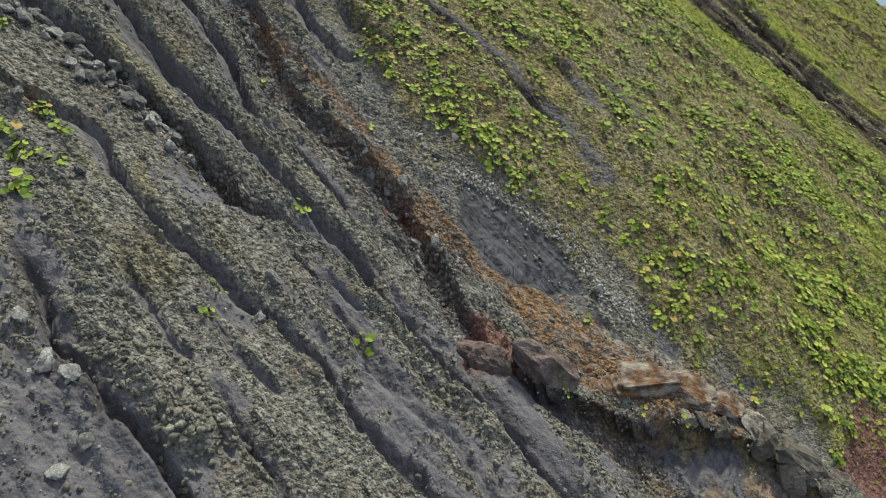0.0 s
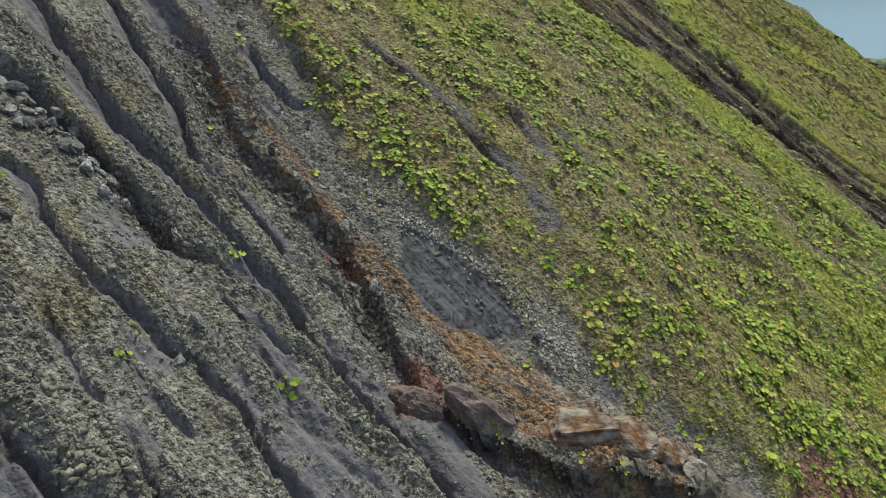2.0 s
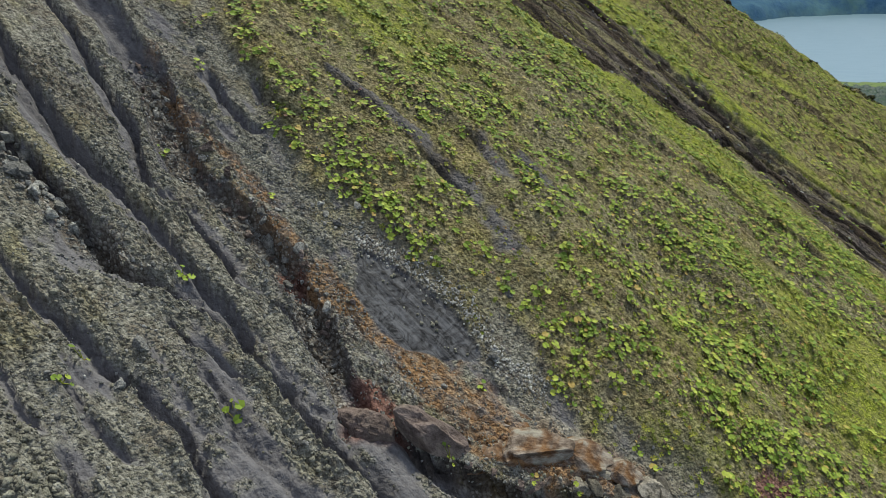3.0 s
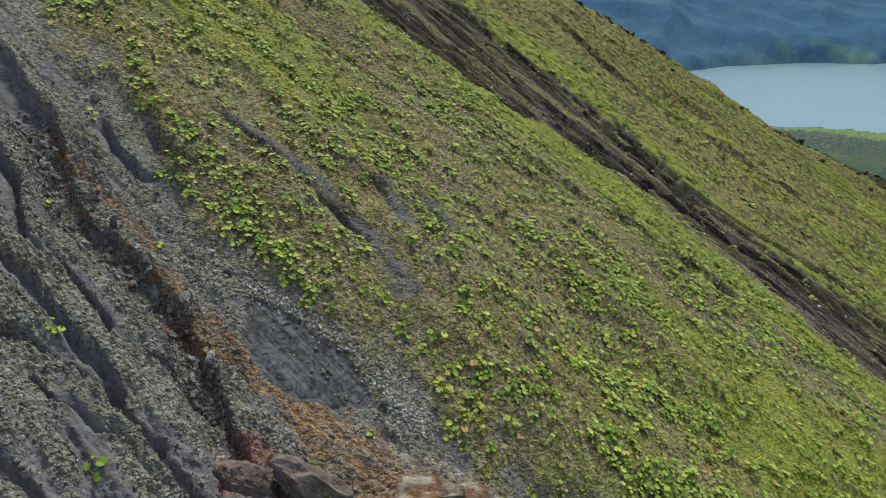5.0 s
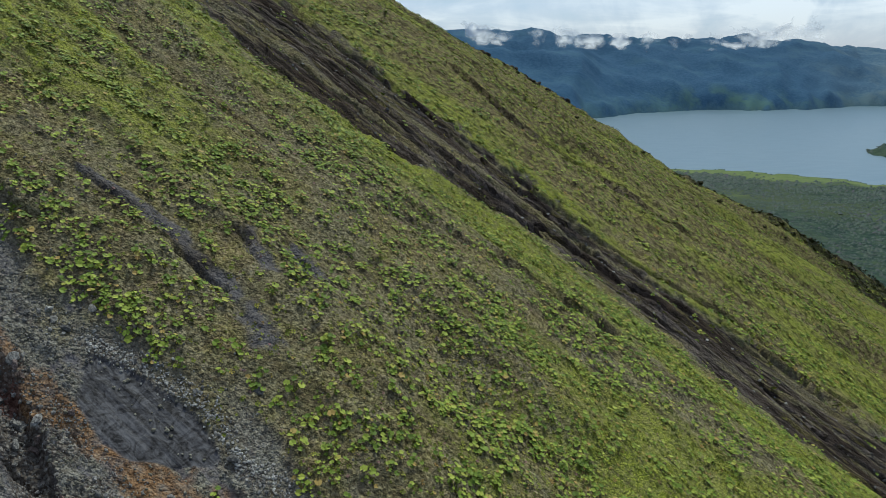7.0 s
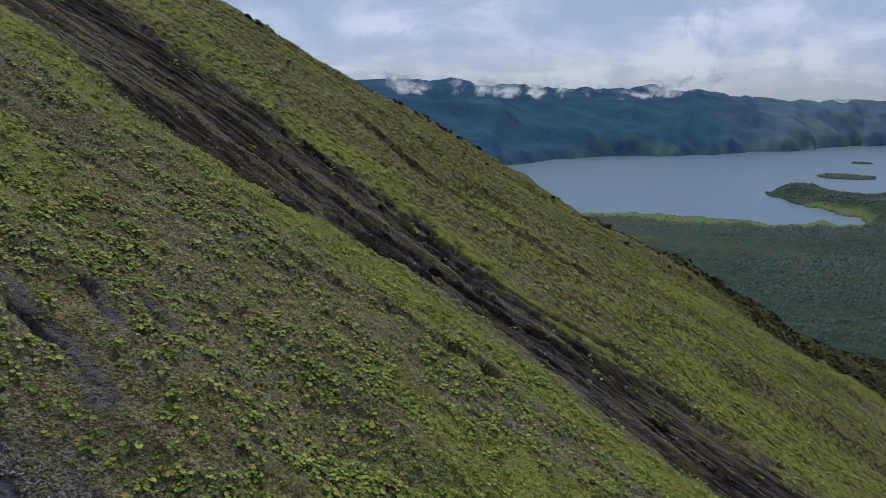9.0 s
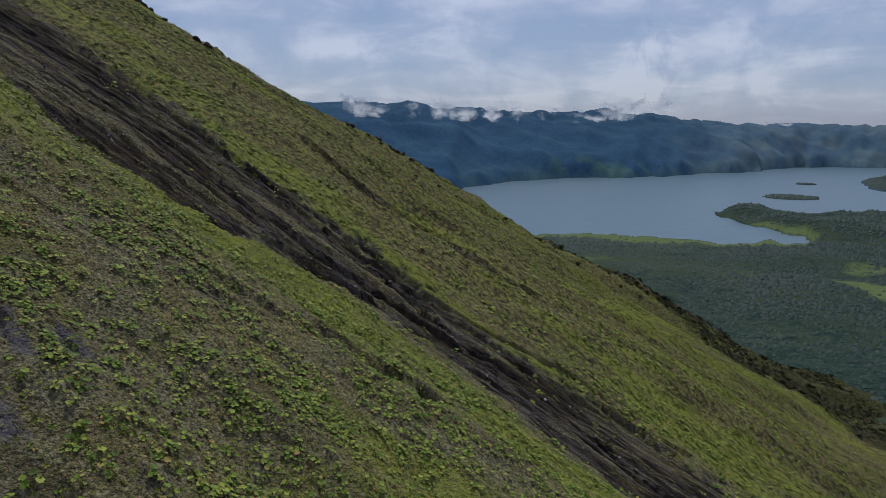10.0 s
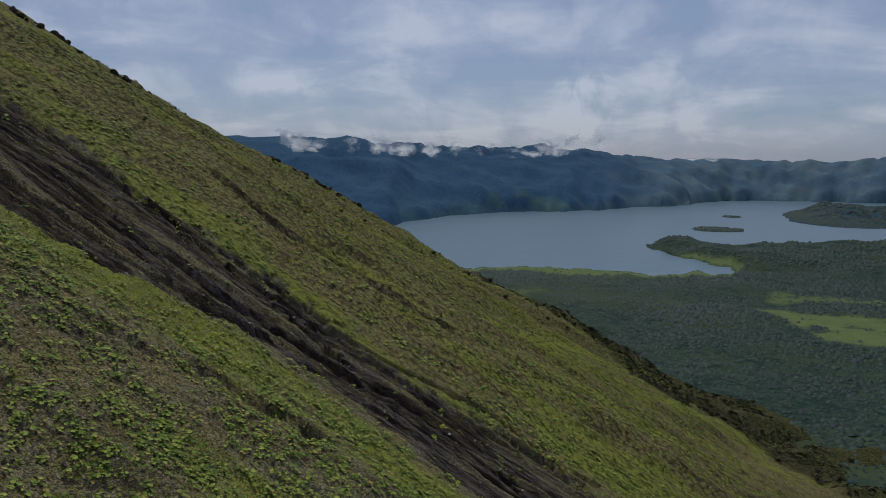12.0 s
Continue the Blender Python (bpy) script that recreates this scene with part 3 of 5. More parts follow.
    rel = rel + (1 - slab) * (0.07 * bare + 0.10 * veg) * lumps + (1 - slab) * cobble * (0.25 * bare * crusty + 0.15 * veg) + 0.10 * bare * crusty * (1 - slab) * ridged(a * 2.3, s * 1.9, 2, 7)
    # small scarps across the moss: worn hollows that end in a steep bank
    for a0, s0, long, drop in SCARPS:
        c = a0 + 0.8 * meander + 0.25 * (s - s0)
        rel = rel - drop * bell((s - s0) / long) * (0.45 + 0.55 * step(vnoise(s * 0.5, a * 0 + a0, 4), -0.3, 0.4)) * (step(a, c - 7, c - 0.7) - step(a, c - 0.5, c + 0.35))
    rel = rel + veg * (0.45 * fbm(a * 0.16, s * 0.10, 3, 2) + 0.7 * ridged(a * 0.09, s * 0.018, 2, 6)) * (1 - gully)
    stony = np.maximum(gully, 0.0)
    rel = rel + stony * (1.3 * ridged(a * 0.13 + 0.15 * meander, s * 0.009, 2, 3) + 0.8 * ridged(a * 0.40 + 0.2 * meander, s * 0.022, 3, 4) + 0.5 * ridged(a * 1.0 + 0.3 * meander, s * 0.035, 2, 6) + 0.2 * fbm(a * 0.7, s * 0.4, 3, 2) - 1.4)
    far_side = step(a, 130, 160)
    rel = rel + far_side * (2.0 * fbm(a * 0.045, s * 0.02, 4, 7) + 1.5 * ridged(a * 0.06, s * 0.012, 3, 2) + 0.35 * fbm(a * 0.3, s * 0.2, 3, 1))
    rel = rel + 3.2 * bell((a - line(s, RIDGE_S, RIDGE_A) + 4 * vnoise(s * 0.03, a * 0, 2)) / 11) * step(s, 20, 80)
    rel = rel + 8 * step(s, 60, 130) * bell((a - 352) / 42) * (1 - step(s, 235, 300)) - 12 * step(s, 275, 335)
    lava = step(a - line(s, LAVA_S, LAVA_A) + 9 * fbm(a * 0.05, s * 0.03, 3, 4), -4, 6)
    rel = rel + lava * (1 - 0.8 * step(s, 320, 350)) * (1.3 * ridged(a * 0.11, s * 0.05, 4, 5) + 1.0 * np.abs(fbm(a * 0.3, s * 0.25, 3, 3)))
    crest = bell((a - line(s, (-200, -80, 0, 60, 120, 300), (330, 330, 330, 335, 345, 360))) / 22)
    rel = rel + crest * (1.4 * np.abs(fbm(a * 0.12, s * 0.12, 4, 3)) + 1.0 * ridged(a * 0.2, s * 0.07, 3, 5))
    return h + rel, rel


def undercut(a, s):
    """How far the foot of the rim's wall is worn back under its lip."""
    rim = line(s, RIM_S, RIM_A)
    on = step(s, -1.0, 2.5) * (1 - step(s, 18, 22)) * (0.75 + 0.35 * vnoise(s * 0.7, a * 0 + 2.2, 5))
    return 1.5 * on * step(a, rim - 2.6, rim - 0.45) * (1 - step(a, rim - 0.30, rim + 0.12))


def ground_z(a, s):
    return flank(np.atleast_1d(np.asarray(a, float)), np.atleast_1d(np.asarray(s, float)))[0]


# ---- mesh helpers
def sheet(name, verts, cols, rows, mat, smooth=True):
    """A grid of cols x rows vertices as one mesh."""
    i = np.arange((rows - 1) * (cols - 1))
    v0 = (i // (cols - 1)) * cols + i % (cols - 1)
    quads = np.stack([v0, v0 + 1, v0 + cols + 1, v0 + cols], 1)
    return raw_mesh(name, verts, quads, mat, smooth)


def raw_mesh(name, verts, faces, mat, smooth=False):
    me = bpy.data.meshes.new(name)
    faces = np.asarray(faces)
    me.vertices.add(len(verts))
    me.vertices.foreach_set("co", np.asarray(verts, dtype=np.float32).ravel())
    k = faces.shape[1]
    me.loops.add(faces.size)
    me.loops.foreach_set("vertex_index", faces.ravel().astype(np.int32))
    me.polygons.add(len(faces))
    me.polygons.foreach_set("loop_start", np.arange(0, faces.size, k, dtype=np.int32))
    me.polygons.foreach_set("use_smooth", np.full(len(faces), smooth))
    me.materials.append(mat)
    me.update(calc_edges=True)
    me.validate()
    return me


def attribute(me, name, values):
    at = me.attributes.new(name, "FLOAT", "POINT")
    at.data.foreach_set("value", np.asarray(values, dtype=np.float32).ravel())


def graded(lo, fine_lo, fine_hi, hi, stepping, growth, most):
    """Stations from lo to hi: even between the fine bounds, wider and wider beyond."""
    mid = list(np.arange(fine_lo, fine_hi, stepping))
    up, d = [mid[-1]], stepping
    while up[-1] < hi:
        d = min(most, d * growth)
        up.append(up[-1] + d)
    dn, d = [mid[0]], stepping
    while dn[-1] > lo:
        d = min(most, d * growth)
        dn.append(dn[-1] - d)
    return np.array(dn[:0:-1] + mid + up[1:])


# ---- the slope
ga = graded(-18.6, -18.5, 17, 480, 0.135, 1.0075, 2.2)
ga = np.concatenate([ga[0] - 0.2 * 1.18 ** np.arange(34)[::-1], ga])
ga = np.concatenate([ga[ga < 76], np.arange(76, 127, 0.36), ga[ga > 127]])
gs = graded(-270, -25, 19, 374, 0.14, 1.026, 3.2)
A, S = np.meshgrid(ga, gs)
A, S = A.ravel(), S.ravel()
Z, REL = flank(A, S)
X, Y = place(A + undercut(A, S), S)
me = sheet("slope", np.stack([X, Y, Z], 1), len(ga), len(gs), SLOPE)
# broken, angular ground where ash lies bare
veg, gully, slab, rust, red = zones(A, S)
tops = crusted(A, S, REL)
silt = (1 - tops) * (1 - veg) * (1 - slab) * (1 - np.clip(rubble(A, S) * 1.5, 0, 1)) * (1 - 0.6 * rust)
blocky = (silt < 0.45) & (A > -19) & (A < 15) & (np.abs(S + 2) < 25)
me.polygons.foreach_set("use_smooth", ~blocky.reshape(len(gs), len(ga))[:-1, :-1].ravel())
attribute(me, "silt", silt)
moss = veg * (1 - gully * 0.95)
moss = np.maximum(moss, gully * 0.9 * step(fbm(A * 0.30, S * 0.022, 4, 4) + 0.3 * step(A, 104, 124), 0.22, 0.42))
floor = step(A, line(S, LEFT_S, LEFT_A) + 0.7, line(S, LEFT_S, LEFT_A) + 1.8) * (1 - step(A, line(S, RIM_S, RIM_A) - 0.3, line(S, RIM_S, RIM_A))) * step(S, 4, 8)
rust = np.maximum(rust, 0.6 * floor * step(fbm(A * 0.6, S * 0.4, 3, 2), -0.3, 0.3))
moss = np.maximum(moss, 0.7 * floor * step(fbm(A * 0.5, S * 0.3, 3, 6), -0.1, 0.4))
moss = np.maximum(moss, (1 - veg) * 0.55 * step(fbm(A * 0.3, S * 0.2, 4, 7), 0.35, 0.9) * tops)
scars = 0 * A
for ss, aa, depth, half, bank_side in SCARS:
    scars = np.maximum(scars, bell((A - line(S, ss, aa) - 0.5) / (half * 2.0)) * step(S, ss[0], ss[0] + 2) * (1 - step(S, ss[-1] - 1, ss[-1] + 2)))
moss = moss * (1 - 0.9 * step(scars + 0.3 * fbm(A * 0.9, S * 0.9, 3, 3), 0.3, 0.8))
lush = veg * (1 - gully) * step(fbm(A * 0.11, S * 0.035, 4, 1) + 1.0 * bell((A - line(S, LIP_S, LIP_A) + 7) / 9) + 0.9 * bell((A - line(S, RIDGE_S, RIDGE_A)) / 10) * step(S, 10, 60) * (1 - step(S, 215, 240)) + 0.3 * bell(np.hypot((A - 31) / 13, (S - 14) / 13)) - 0.05 * step(A, 120, 140) + 0.25 * fbm(A * 0.8, S * 0.8, 3, 2), -0.15, 0.95)
attribute(me, "across", A)
attribute(me, "down", S)
attribute(me, "crust", tops * (1 - veg))
attribute(me, "moss", moss)
attribute(me, "lush", lush)
LAVA = step(A - line(S, LAVA_S, LAVA_A) + 9 * fbm(A * 0.05, S * 0.03, 3, 4), -4, 6)
# scarp faces: bare brown earth, with their shade painted in as dark rock
bank = 0 * A
for a0, s0, long, drop in SCARPS:
    bank = np.maximum(bank, bell((S - s0) / long) * bell((A - a0 - 0.25 * (S - s0) + 0.4) / (0.9 + 0.5 * step(A, 35, 50))))
# the far crack's inner shade, painted as dark rock along its line
CRACK_SHADE = bell((A - line(S, GULLIES[-1][0], GULLIES[-1][1])) / 1.1) * step(S, -40, -22) * (1 - step(S, 24, 30))
RIMLINE = line(S, RIM_S, RIM_A)
# brown rock under the rim's lip, darkened to paint in the undercut's shade
wall = step(A, RIMLINE - 0.9, RIMLINE - 0.5) * (1 - step(A, RIMLINE - 0.1, RIMLINE + 0.15)) * step(S, -1, 2) * (1 - step(S, 20, 24))
attribute(me, "rock", np.maximum(np.maximum(np.maximum(np.maximum(0.6 * wall, 1.0 * CRACK_SHADE), 0.75 * bank * step(fbm(A * 0.5, S * 0.5, 2, 6), -0.3, 0.3)), gully * (1 - moss)), LAVA * step(fbm(A * 0.12, S * 0.08, 4, 2), -0.35, 0.2)))
CHAN = line(S, (-40, -20, -10.9, -4.4, 2.6, 7, 10.8, 21, 31, 44, 90), (121, 118, 112.8, 111.2, 105.7, 103.8, 100.5, 99, 98, 93.5, 86))
attribute(me, "scree", step(np.maximum(rubble(A, S), 0.8 * gully * bell((A - CHAN) / 1.8) * step(S, -18, -8)) + 0.3 * fbm(A * 1.1, S * 1.1, 3, 2), 0.3, 0.7))
outcrop = bell((A - line(S, (3, 4.7, 8.1, 11.2, 13), (10.8, 11.3, 12.6, 13.6, 14.2))) / 0.75) * step(S, 2.5, 4.5) * (1 - step(S, 11, 12.5))
attribute(me, "pale", step(outcrop + 0.3 * fbm(A * 0.9, S * 0.9, 3, 4), 0.4, 0.75))
attribute(me, "rust", rust * (1 - 0.8 * outcrop))
attribute(me, "red", red)
attribute(me, "wet", slab)
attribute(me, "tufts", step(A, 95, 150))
attribute(me, "scrub", np.maximum(0.9 * LAVA * step(S, 40, 90) * step(fbm(A * 0.10, S * 0.07, 4, 6) + 0.5 * step(S, 120, 220), -0.15, 0.25), step(S, 222, 246)))
tagged(new("slope", me), "steep volcanic flank of dark ash, rills and moss", "hillside", kind="structure")

# ---- the valley floor, far hills and lake bed, one sheet to the horizon
VX, VY = 25.0, -4.0


def lands(azd, d):
    """Height of the valley at an azimuth and distance from the flight, with meadow and hill shares."""
    x, y = VX + d * np.sin(np.radians(azd)), VY + d * np.cos(np.radians(azd))
    w = 1 + 0.02 * fbm(azd * 0.8, d * 0.004, 4, 2)
    az_ = azd + 0.5 * fbm(x * 0.004, y * 0.004, 3, 6)
    near = np.interp(az_, (-180, 10, 28, 31, 35, 40, 42, 45, 47.5, 49, 60, 75, 180), (1100, 1140, 1141, 1180, 1176, 1152, 1134, 1182, 1190, 1500, 1650, 1900, 2200)) * w
    inner = np.interp(az_, (41, 42.8, 44.8, 47.1, 48), (1600, 1438, 1350, 1281, 1150)) * w
    outer = np.interp(az_, (41, 42.7, 47.3, 50.9, 53.2, 60), (1600, 1747, 1644, 1707, 1822, 1950)) * w
    far = np.interp(az_, (-180, 0, 15, 21, 22.5, 26.3, 30.8, 35, 39.3, 43.3, 47, 50.6, 70, 180), (1500, 1700, 1850, 2020, 2260, 2520, 2777, 2844, 3197, 3560, 4250, 4420, 4450, 4000)) * w
    shore = near - d
    spit = np.where(az_ > 41, np.minimum(d - inner, outer - d), -500)
    spit = np.minimum(spit, (az_ - 41) * 60)
    land = np.maximum(shore, spit)
    isle = 55 * (1 - np.hypot((az_ - 46.1) / 1.9, (d - 2110) / 75))
    isle2 = 30 * (1 - np.hypot((az_ - 47.5) / 0.8, (d - 2740) / 45))
    penin = 200 * (1 - np.hypot((az_ - 55.5) / 4.6, (d - 3000) / 620))
    land = np.maximum(np.maximum(land, isle), np.maximum(isle2, penin))
    beyond = d - far
    rise = 1 - np.exp(-np.maximum(land, 0) / 60)
    z = np.where(land > 0, 1.0 + rise * (2 + 5 * np.abs(fbm(x * 0.006, y * 0.006, 4, 1))), np.maximum(land * 0.05, -6))
    z = z + np.where((spit > 0) | (penin > 0), np.where(penin > 0, 42, 20) * step(np.maximum(spit, penin), 5, 120) * (0.55 + 0.45 * fbm(x * 0.008, y * 0.008, 4, 3)), 0)
    crest = np.interp(azd, (-180, 0, 15, 21.7, 25.7, 30.6, 35, 43, 50, 60, 90, 180), (260, 280, 280, 262, 266, 252, 246, 240, 232, 234, 230, 230))
    reach = np.interp(azd, (15, 30, 40, 47, 60), (1250, 1150, 1050, 520, 400))
    up = np.clip(beyond / reach, 0, 1)
    hill = crest * (0.25 * np.sqrt(up) + 0.75 * up) * (1 + 0.08 * fbm(x * 0.0022, y * 0.0022, 5, 4)) + 16 * up * fbm(x * 0.005, y * 0.005, 4, 1)
    hill = hill + np.interp(azd, (36, 46), (75, 26)) * up * (1 - up) * ridged(x * 0.0018, y * 0.0018, 4, 5) + 26 * step(up, 0.0, 0.06) * (1 - step(up, 0.08, 0.3)) * np.abs(fbm(x * 0.004, y * 0.004, 3, 3))
    hill = hill + 8 * fbm(x * 0.011, y * 0.011, 5, 2) * np.minimum(1, up * 6) + 14 * step(up, 0.6, 1.0) * ridged(x * 0.006, y * 0.006, 3, 3) * (azd < 40)
    hill = hill + 22 * bell((azd - 31.8) / 2.2) * bell((up - 0.14) / 0.14)
    z = np.where(beyond > 0, np.maximum(1.0, 3 + hill), z)
    margin = np.where(beyond > 0, 1e3, land)
    green = step(margin, 1, 6) * (1 - step(margin + 25 * fbm(x * 0.01, y * 0.01, 3, 2), 40, 80)) * (shore > -800)
    green = np.where((spit > shore) & (d > 1420), green * 0.15, green)
    green = np.where((isle > 0) | (penin > 0), 0, green)
    x2, d2 = azd + 0.4 * fbm(x * 0.012, y * 0.012, 4, 3), d + 20 * fbm(x * 0.010, y * 0.010, 4, 5)
    fields = (step(x2 - (800 - d2) * 0.03, 51.2, 51.8) * step(d2, 705, 725) * (1 - step(d2, 850, 880)) + 0.75 * step(x2, 50.0, 50.8) * step(d2, 920, 935) * (1 - step(d2, 1000, 1020)) + 0.5 * bell(np.hypot((x2 - 43.3) / 1.3, (d2 - 870) / 40)) + 0.5 * bell(np.hypot((x2 - 39.5) / 2.5, (d2 - 1050) / 30)))
    fields = fields * step(fbm(x * 0.02, y * 0.02, 3, 4), -0.95, -0.55)
    green = np.maximum(green, fields) + 0.5 * step(fbm(x * 0.009, y * 0.009, 4, 7), 0.62, 0.95) * (d < 1300)
    return z, np.clip(green, 0, 1) * (beyond < 0), step(beyond, -10, 4), land, fields


def valley(x, y):
    d, azd = np.hypot(x - VX, y - VY), np.degrees(np.arctan2(x - VX, y - VY))
    z, green, hills, land, fields = lands(azd, d)
    a, s = polar(x, y)
    under = (a > -70) & (a < 470) & (s > -262) & (s < 366)
    c = cone(a, s) - np.where(under, 4.5, 0.3)
    return np.maximum(z, np.where(d < 1300, c, -50)), green * (s > 260), hills, land, fields


az_st = np.concatenate([np.arange(-180, 12, 3.0), np.arange(12, 64, 0.24), np.arange(64, 181, 3.0)])
d_st = np.concatenate([np.arange(6, 300, 7.0), 300 * 1.0115 ** np.arange(0, 250)])
d_st = np.concatenate([d_st[d_st < 3500], np.arange(3500, 4890, 32.0)])
AZ, D = np.meshgrid(az_st, d_st)
AZ, D = AZ.ravel(), D.ravel()
GX, GY = VX + D * np.sin(np.radians(AZ)), VY + D * np.cos(np.radians(AZ))
GZ, GREEN, HILLS, LAND, FIELDS = valley(GX, GY)
me = sheet("ground", np.stack([GX, GY, GZ], 1)[:, :], len(az_st), len(d_st), VALLEY)
me.flip_normals()
attribute(me, "meadow", GREEN)
# shares of the painted haze: hills, islands past 1900 m, paler beyond
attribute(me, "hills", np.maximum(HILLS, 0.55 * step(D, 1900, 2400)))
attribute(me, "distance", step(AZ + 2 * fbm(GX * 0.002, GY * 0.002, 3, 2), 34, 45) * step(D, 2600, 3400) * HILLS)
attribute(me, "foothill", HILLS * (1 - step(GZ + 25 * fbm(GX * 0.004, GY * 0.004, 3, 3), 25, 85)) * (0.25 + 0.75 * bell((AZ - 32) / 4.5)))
tagged(new("ground", me), "wooded valley floor with meadows and hills painted haze-blue beyond", "ground", kind="structure")

ring = np.radians(np.arange(0, 360, 5))
verts = [(VX, VY, 0.0)] + [(VX + 4890 * math.cos(t), VY + 4890 * math.sin(t), 0.0) for t in ring]
faces = [(0, 1 + i, 1 + (i + 1) % len(ring)) for i in range(len(ring))]
tagged(new("water", raw_mesh("water", verts, faces, WATER)), "calm grey-blue lake", "lake", kind="structure")


# ---- scattering
def normal_at(a, s, e=0.35):
    x, y = place(a, s)
    z = ground_z(a, s)
    xa, ya = place(a + e, s)
    xs, ys = place(a, s + e)
    u = np.stack([xa - x, ya - y, ground_z(a + e, s) - z], 1)
    v = np.stack([xs - x, ys - y, ground_z(a, s + e) - z], 1)
    n = np.cross(v, u)
    n /= np.linalg.norm(n, axis=1)[:, None]
    n[n[:, 2] < 0] *= -1
    return np.stack([x, y, z], 1), n


def frames(up, yaw):
    """Turning matrices whose z runs along up, turned about it by yaw."""
    ref = np.where(np.abs(up[:, :1]) < 0.9, np.array([[1.0, 0, 0]]), np.array([[0, 1.0, 0]]))
    u = np.cross(ref, up)
    u /= np.linalg.norm(u, axis=1)[:, None]
    v = np.cross(up, u)
    c, s_ = np.cos(yaw)[:, None], np.sin(yaw)[:, None]
    return np.stack([u * c + v * s_, v * c - u * s_, up], 2)


def spread(verts, faces, where, turn, scale):
    """Copies of one small mesh, joined: its places, turning matrices and scales."""
    scale = np.asarray(scale, float)
    if scale.ndim == 1:
        scale = scale[:, None].repeat(3, 1)
    pts = np.einsum("nij,nkj->nki", turn, verts[None] * scale[:, None, :]) + where[:, None, :]
    f = faces[None] + (np.arange(len(where)) * len(verts))[:, None, None]
    return pts.reshape(-1, 3), f.reshape(-1, faces.shape[1])


def joined(name, pieces, mat, smooth=False):
    vs, fs, base = [], [], 0
    for v, f in pieces:
        vs.append(v)
        fs.append(f + base)
        base += len(v)
    return raw_mesh(name, np.concatenate(vs), np.concatenate(fs), mat, smooth)


def leaf_shape(rim=11, lobes=0.16, cup=0.30):
    """A round lobed leaf, notched where the stalk meets it."""
    v = [(0.0, -0.12, 0.0)]
    for i in range(rim):
        t = -math.pi / 2 + 0.35 + (2 * math.pi - 0.7) * i / (rim - 1)
        r = 1.0 - (lobes if i % 2 else 0.0)
        v.append((r * math.cos(t), r * math.sin(t), cup * r * r * (0.75 + 0.35 * math.sin(3 * t))))
    return np.array(v), np.array([(0, 1 + i, 2 + i) for i in range(rim - 1)])


def stone_shape(seed, subdiv=1, cuts=7, least=0.4):
    """An angular stone: a ball with flats cut off it."""
    bm = bmesh.new()
    bmesh.ops.create_icosphere(bm, subdivisions=subdiv, radius=1.0)
    rnd = np.random.RandomState(seed)
    v = np.array([p.co[:] for p in bm.verts])
    f = np.array([[q.index for q in t.verts] for t in bm.faces])
    bm.free()
    for _ in range(cuts):
        d = rnd.randn(3)
        d /= np.linalg.norm(d)
        over = np.maximum(v @ d - rnd.uniform(least, least + 0.35), 0)
        v = v - over[:, None] * d
    v = v * np.array([1.0, rnd.uniform(0.65, 0.95), rnd.uniform(0.5, 0.8)])
    if subdiv < 3:
        v += 0.05 * rnd.randn(*v.shape)
    else:
        off = Vector(rnd.uniform(0, 50, 3))
        v = np.array([p * (1 + 0.19 * noise.fractal(Vector(p) * 1.7 + off, 0.85, 2.1, 6)) for p in v])
    return v, f


def sample(count, a0, a1, s0, s1, chance, seed):
    rnd = np.random.RandomState(seed)
    a, s = rnd.uniform(a0, a1, count), rnd.uniform(s0, s1, count)
    keep = rnd.rand(count) < chance(a, s)
    return a[keep], s[keep], rnd


def plant_chance(a, s):
    veg, gully, slab, rust, red = zones(a, s)
    scar = 0 * a
    for ss, aa, depth, half, bank_side in SCARS:
        scar = np.maximum(scar, bell((a - line(s, ss, aa) - 0.4) / (half * 2.2)) * step(s, ss[0], ss[0] + 2) * (1 - step(s, ss[-1] - 1, ss[-1] + 2)))
    clump = step(fbm(a * 0.28, s * 0.16, 3, 1) + 0.25 * fbm(a * 0.9, s * 0.6, 2, 4), 0.0, 0.6)
    dense = bell(np.hypot((a - 31) / 13, (s - 14) / 13)) + 0.8 * bell((a - 38 - 0.2 * s) / 9) * bell((s + 16) / 22) + 0.75 * bell((a - 17.5) / 3.5) * bell((s + 14) / 7) + 0.6 * bell((a - 18) / 4) * bell((s + 5) / 4)
    dense = dense + 0.8 * bell((a - line(s, LIP_S, LIP_A) + 14) / 10)
    return veg * (1 - gully * 0.93) * (1 - 0.95 * np.minimum(1, scar * 1.6)) * np.clip(0.06 + 0.65 * clump * (0.28 + dense) + 0.13 * dense, 0, 1)


LEAF_V, LEAF_F = leaf_shape()
SMALL_V, SMALL_F = leaf_shape(7, 0.10)


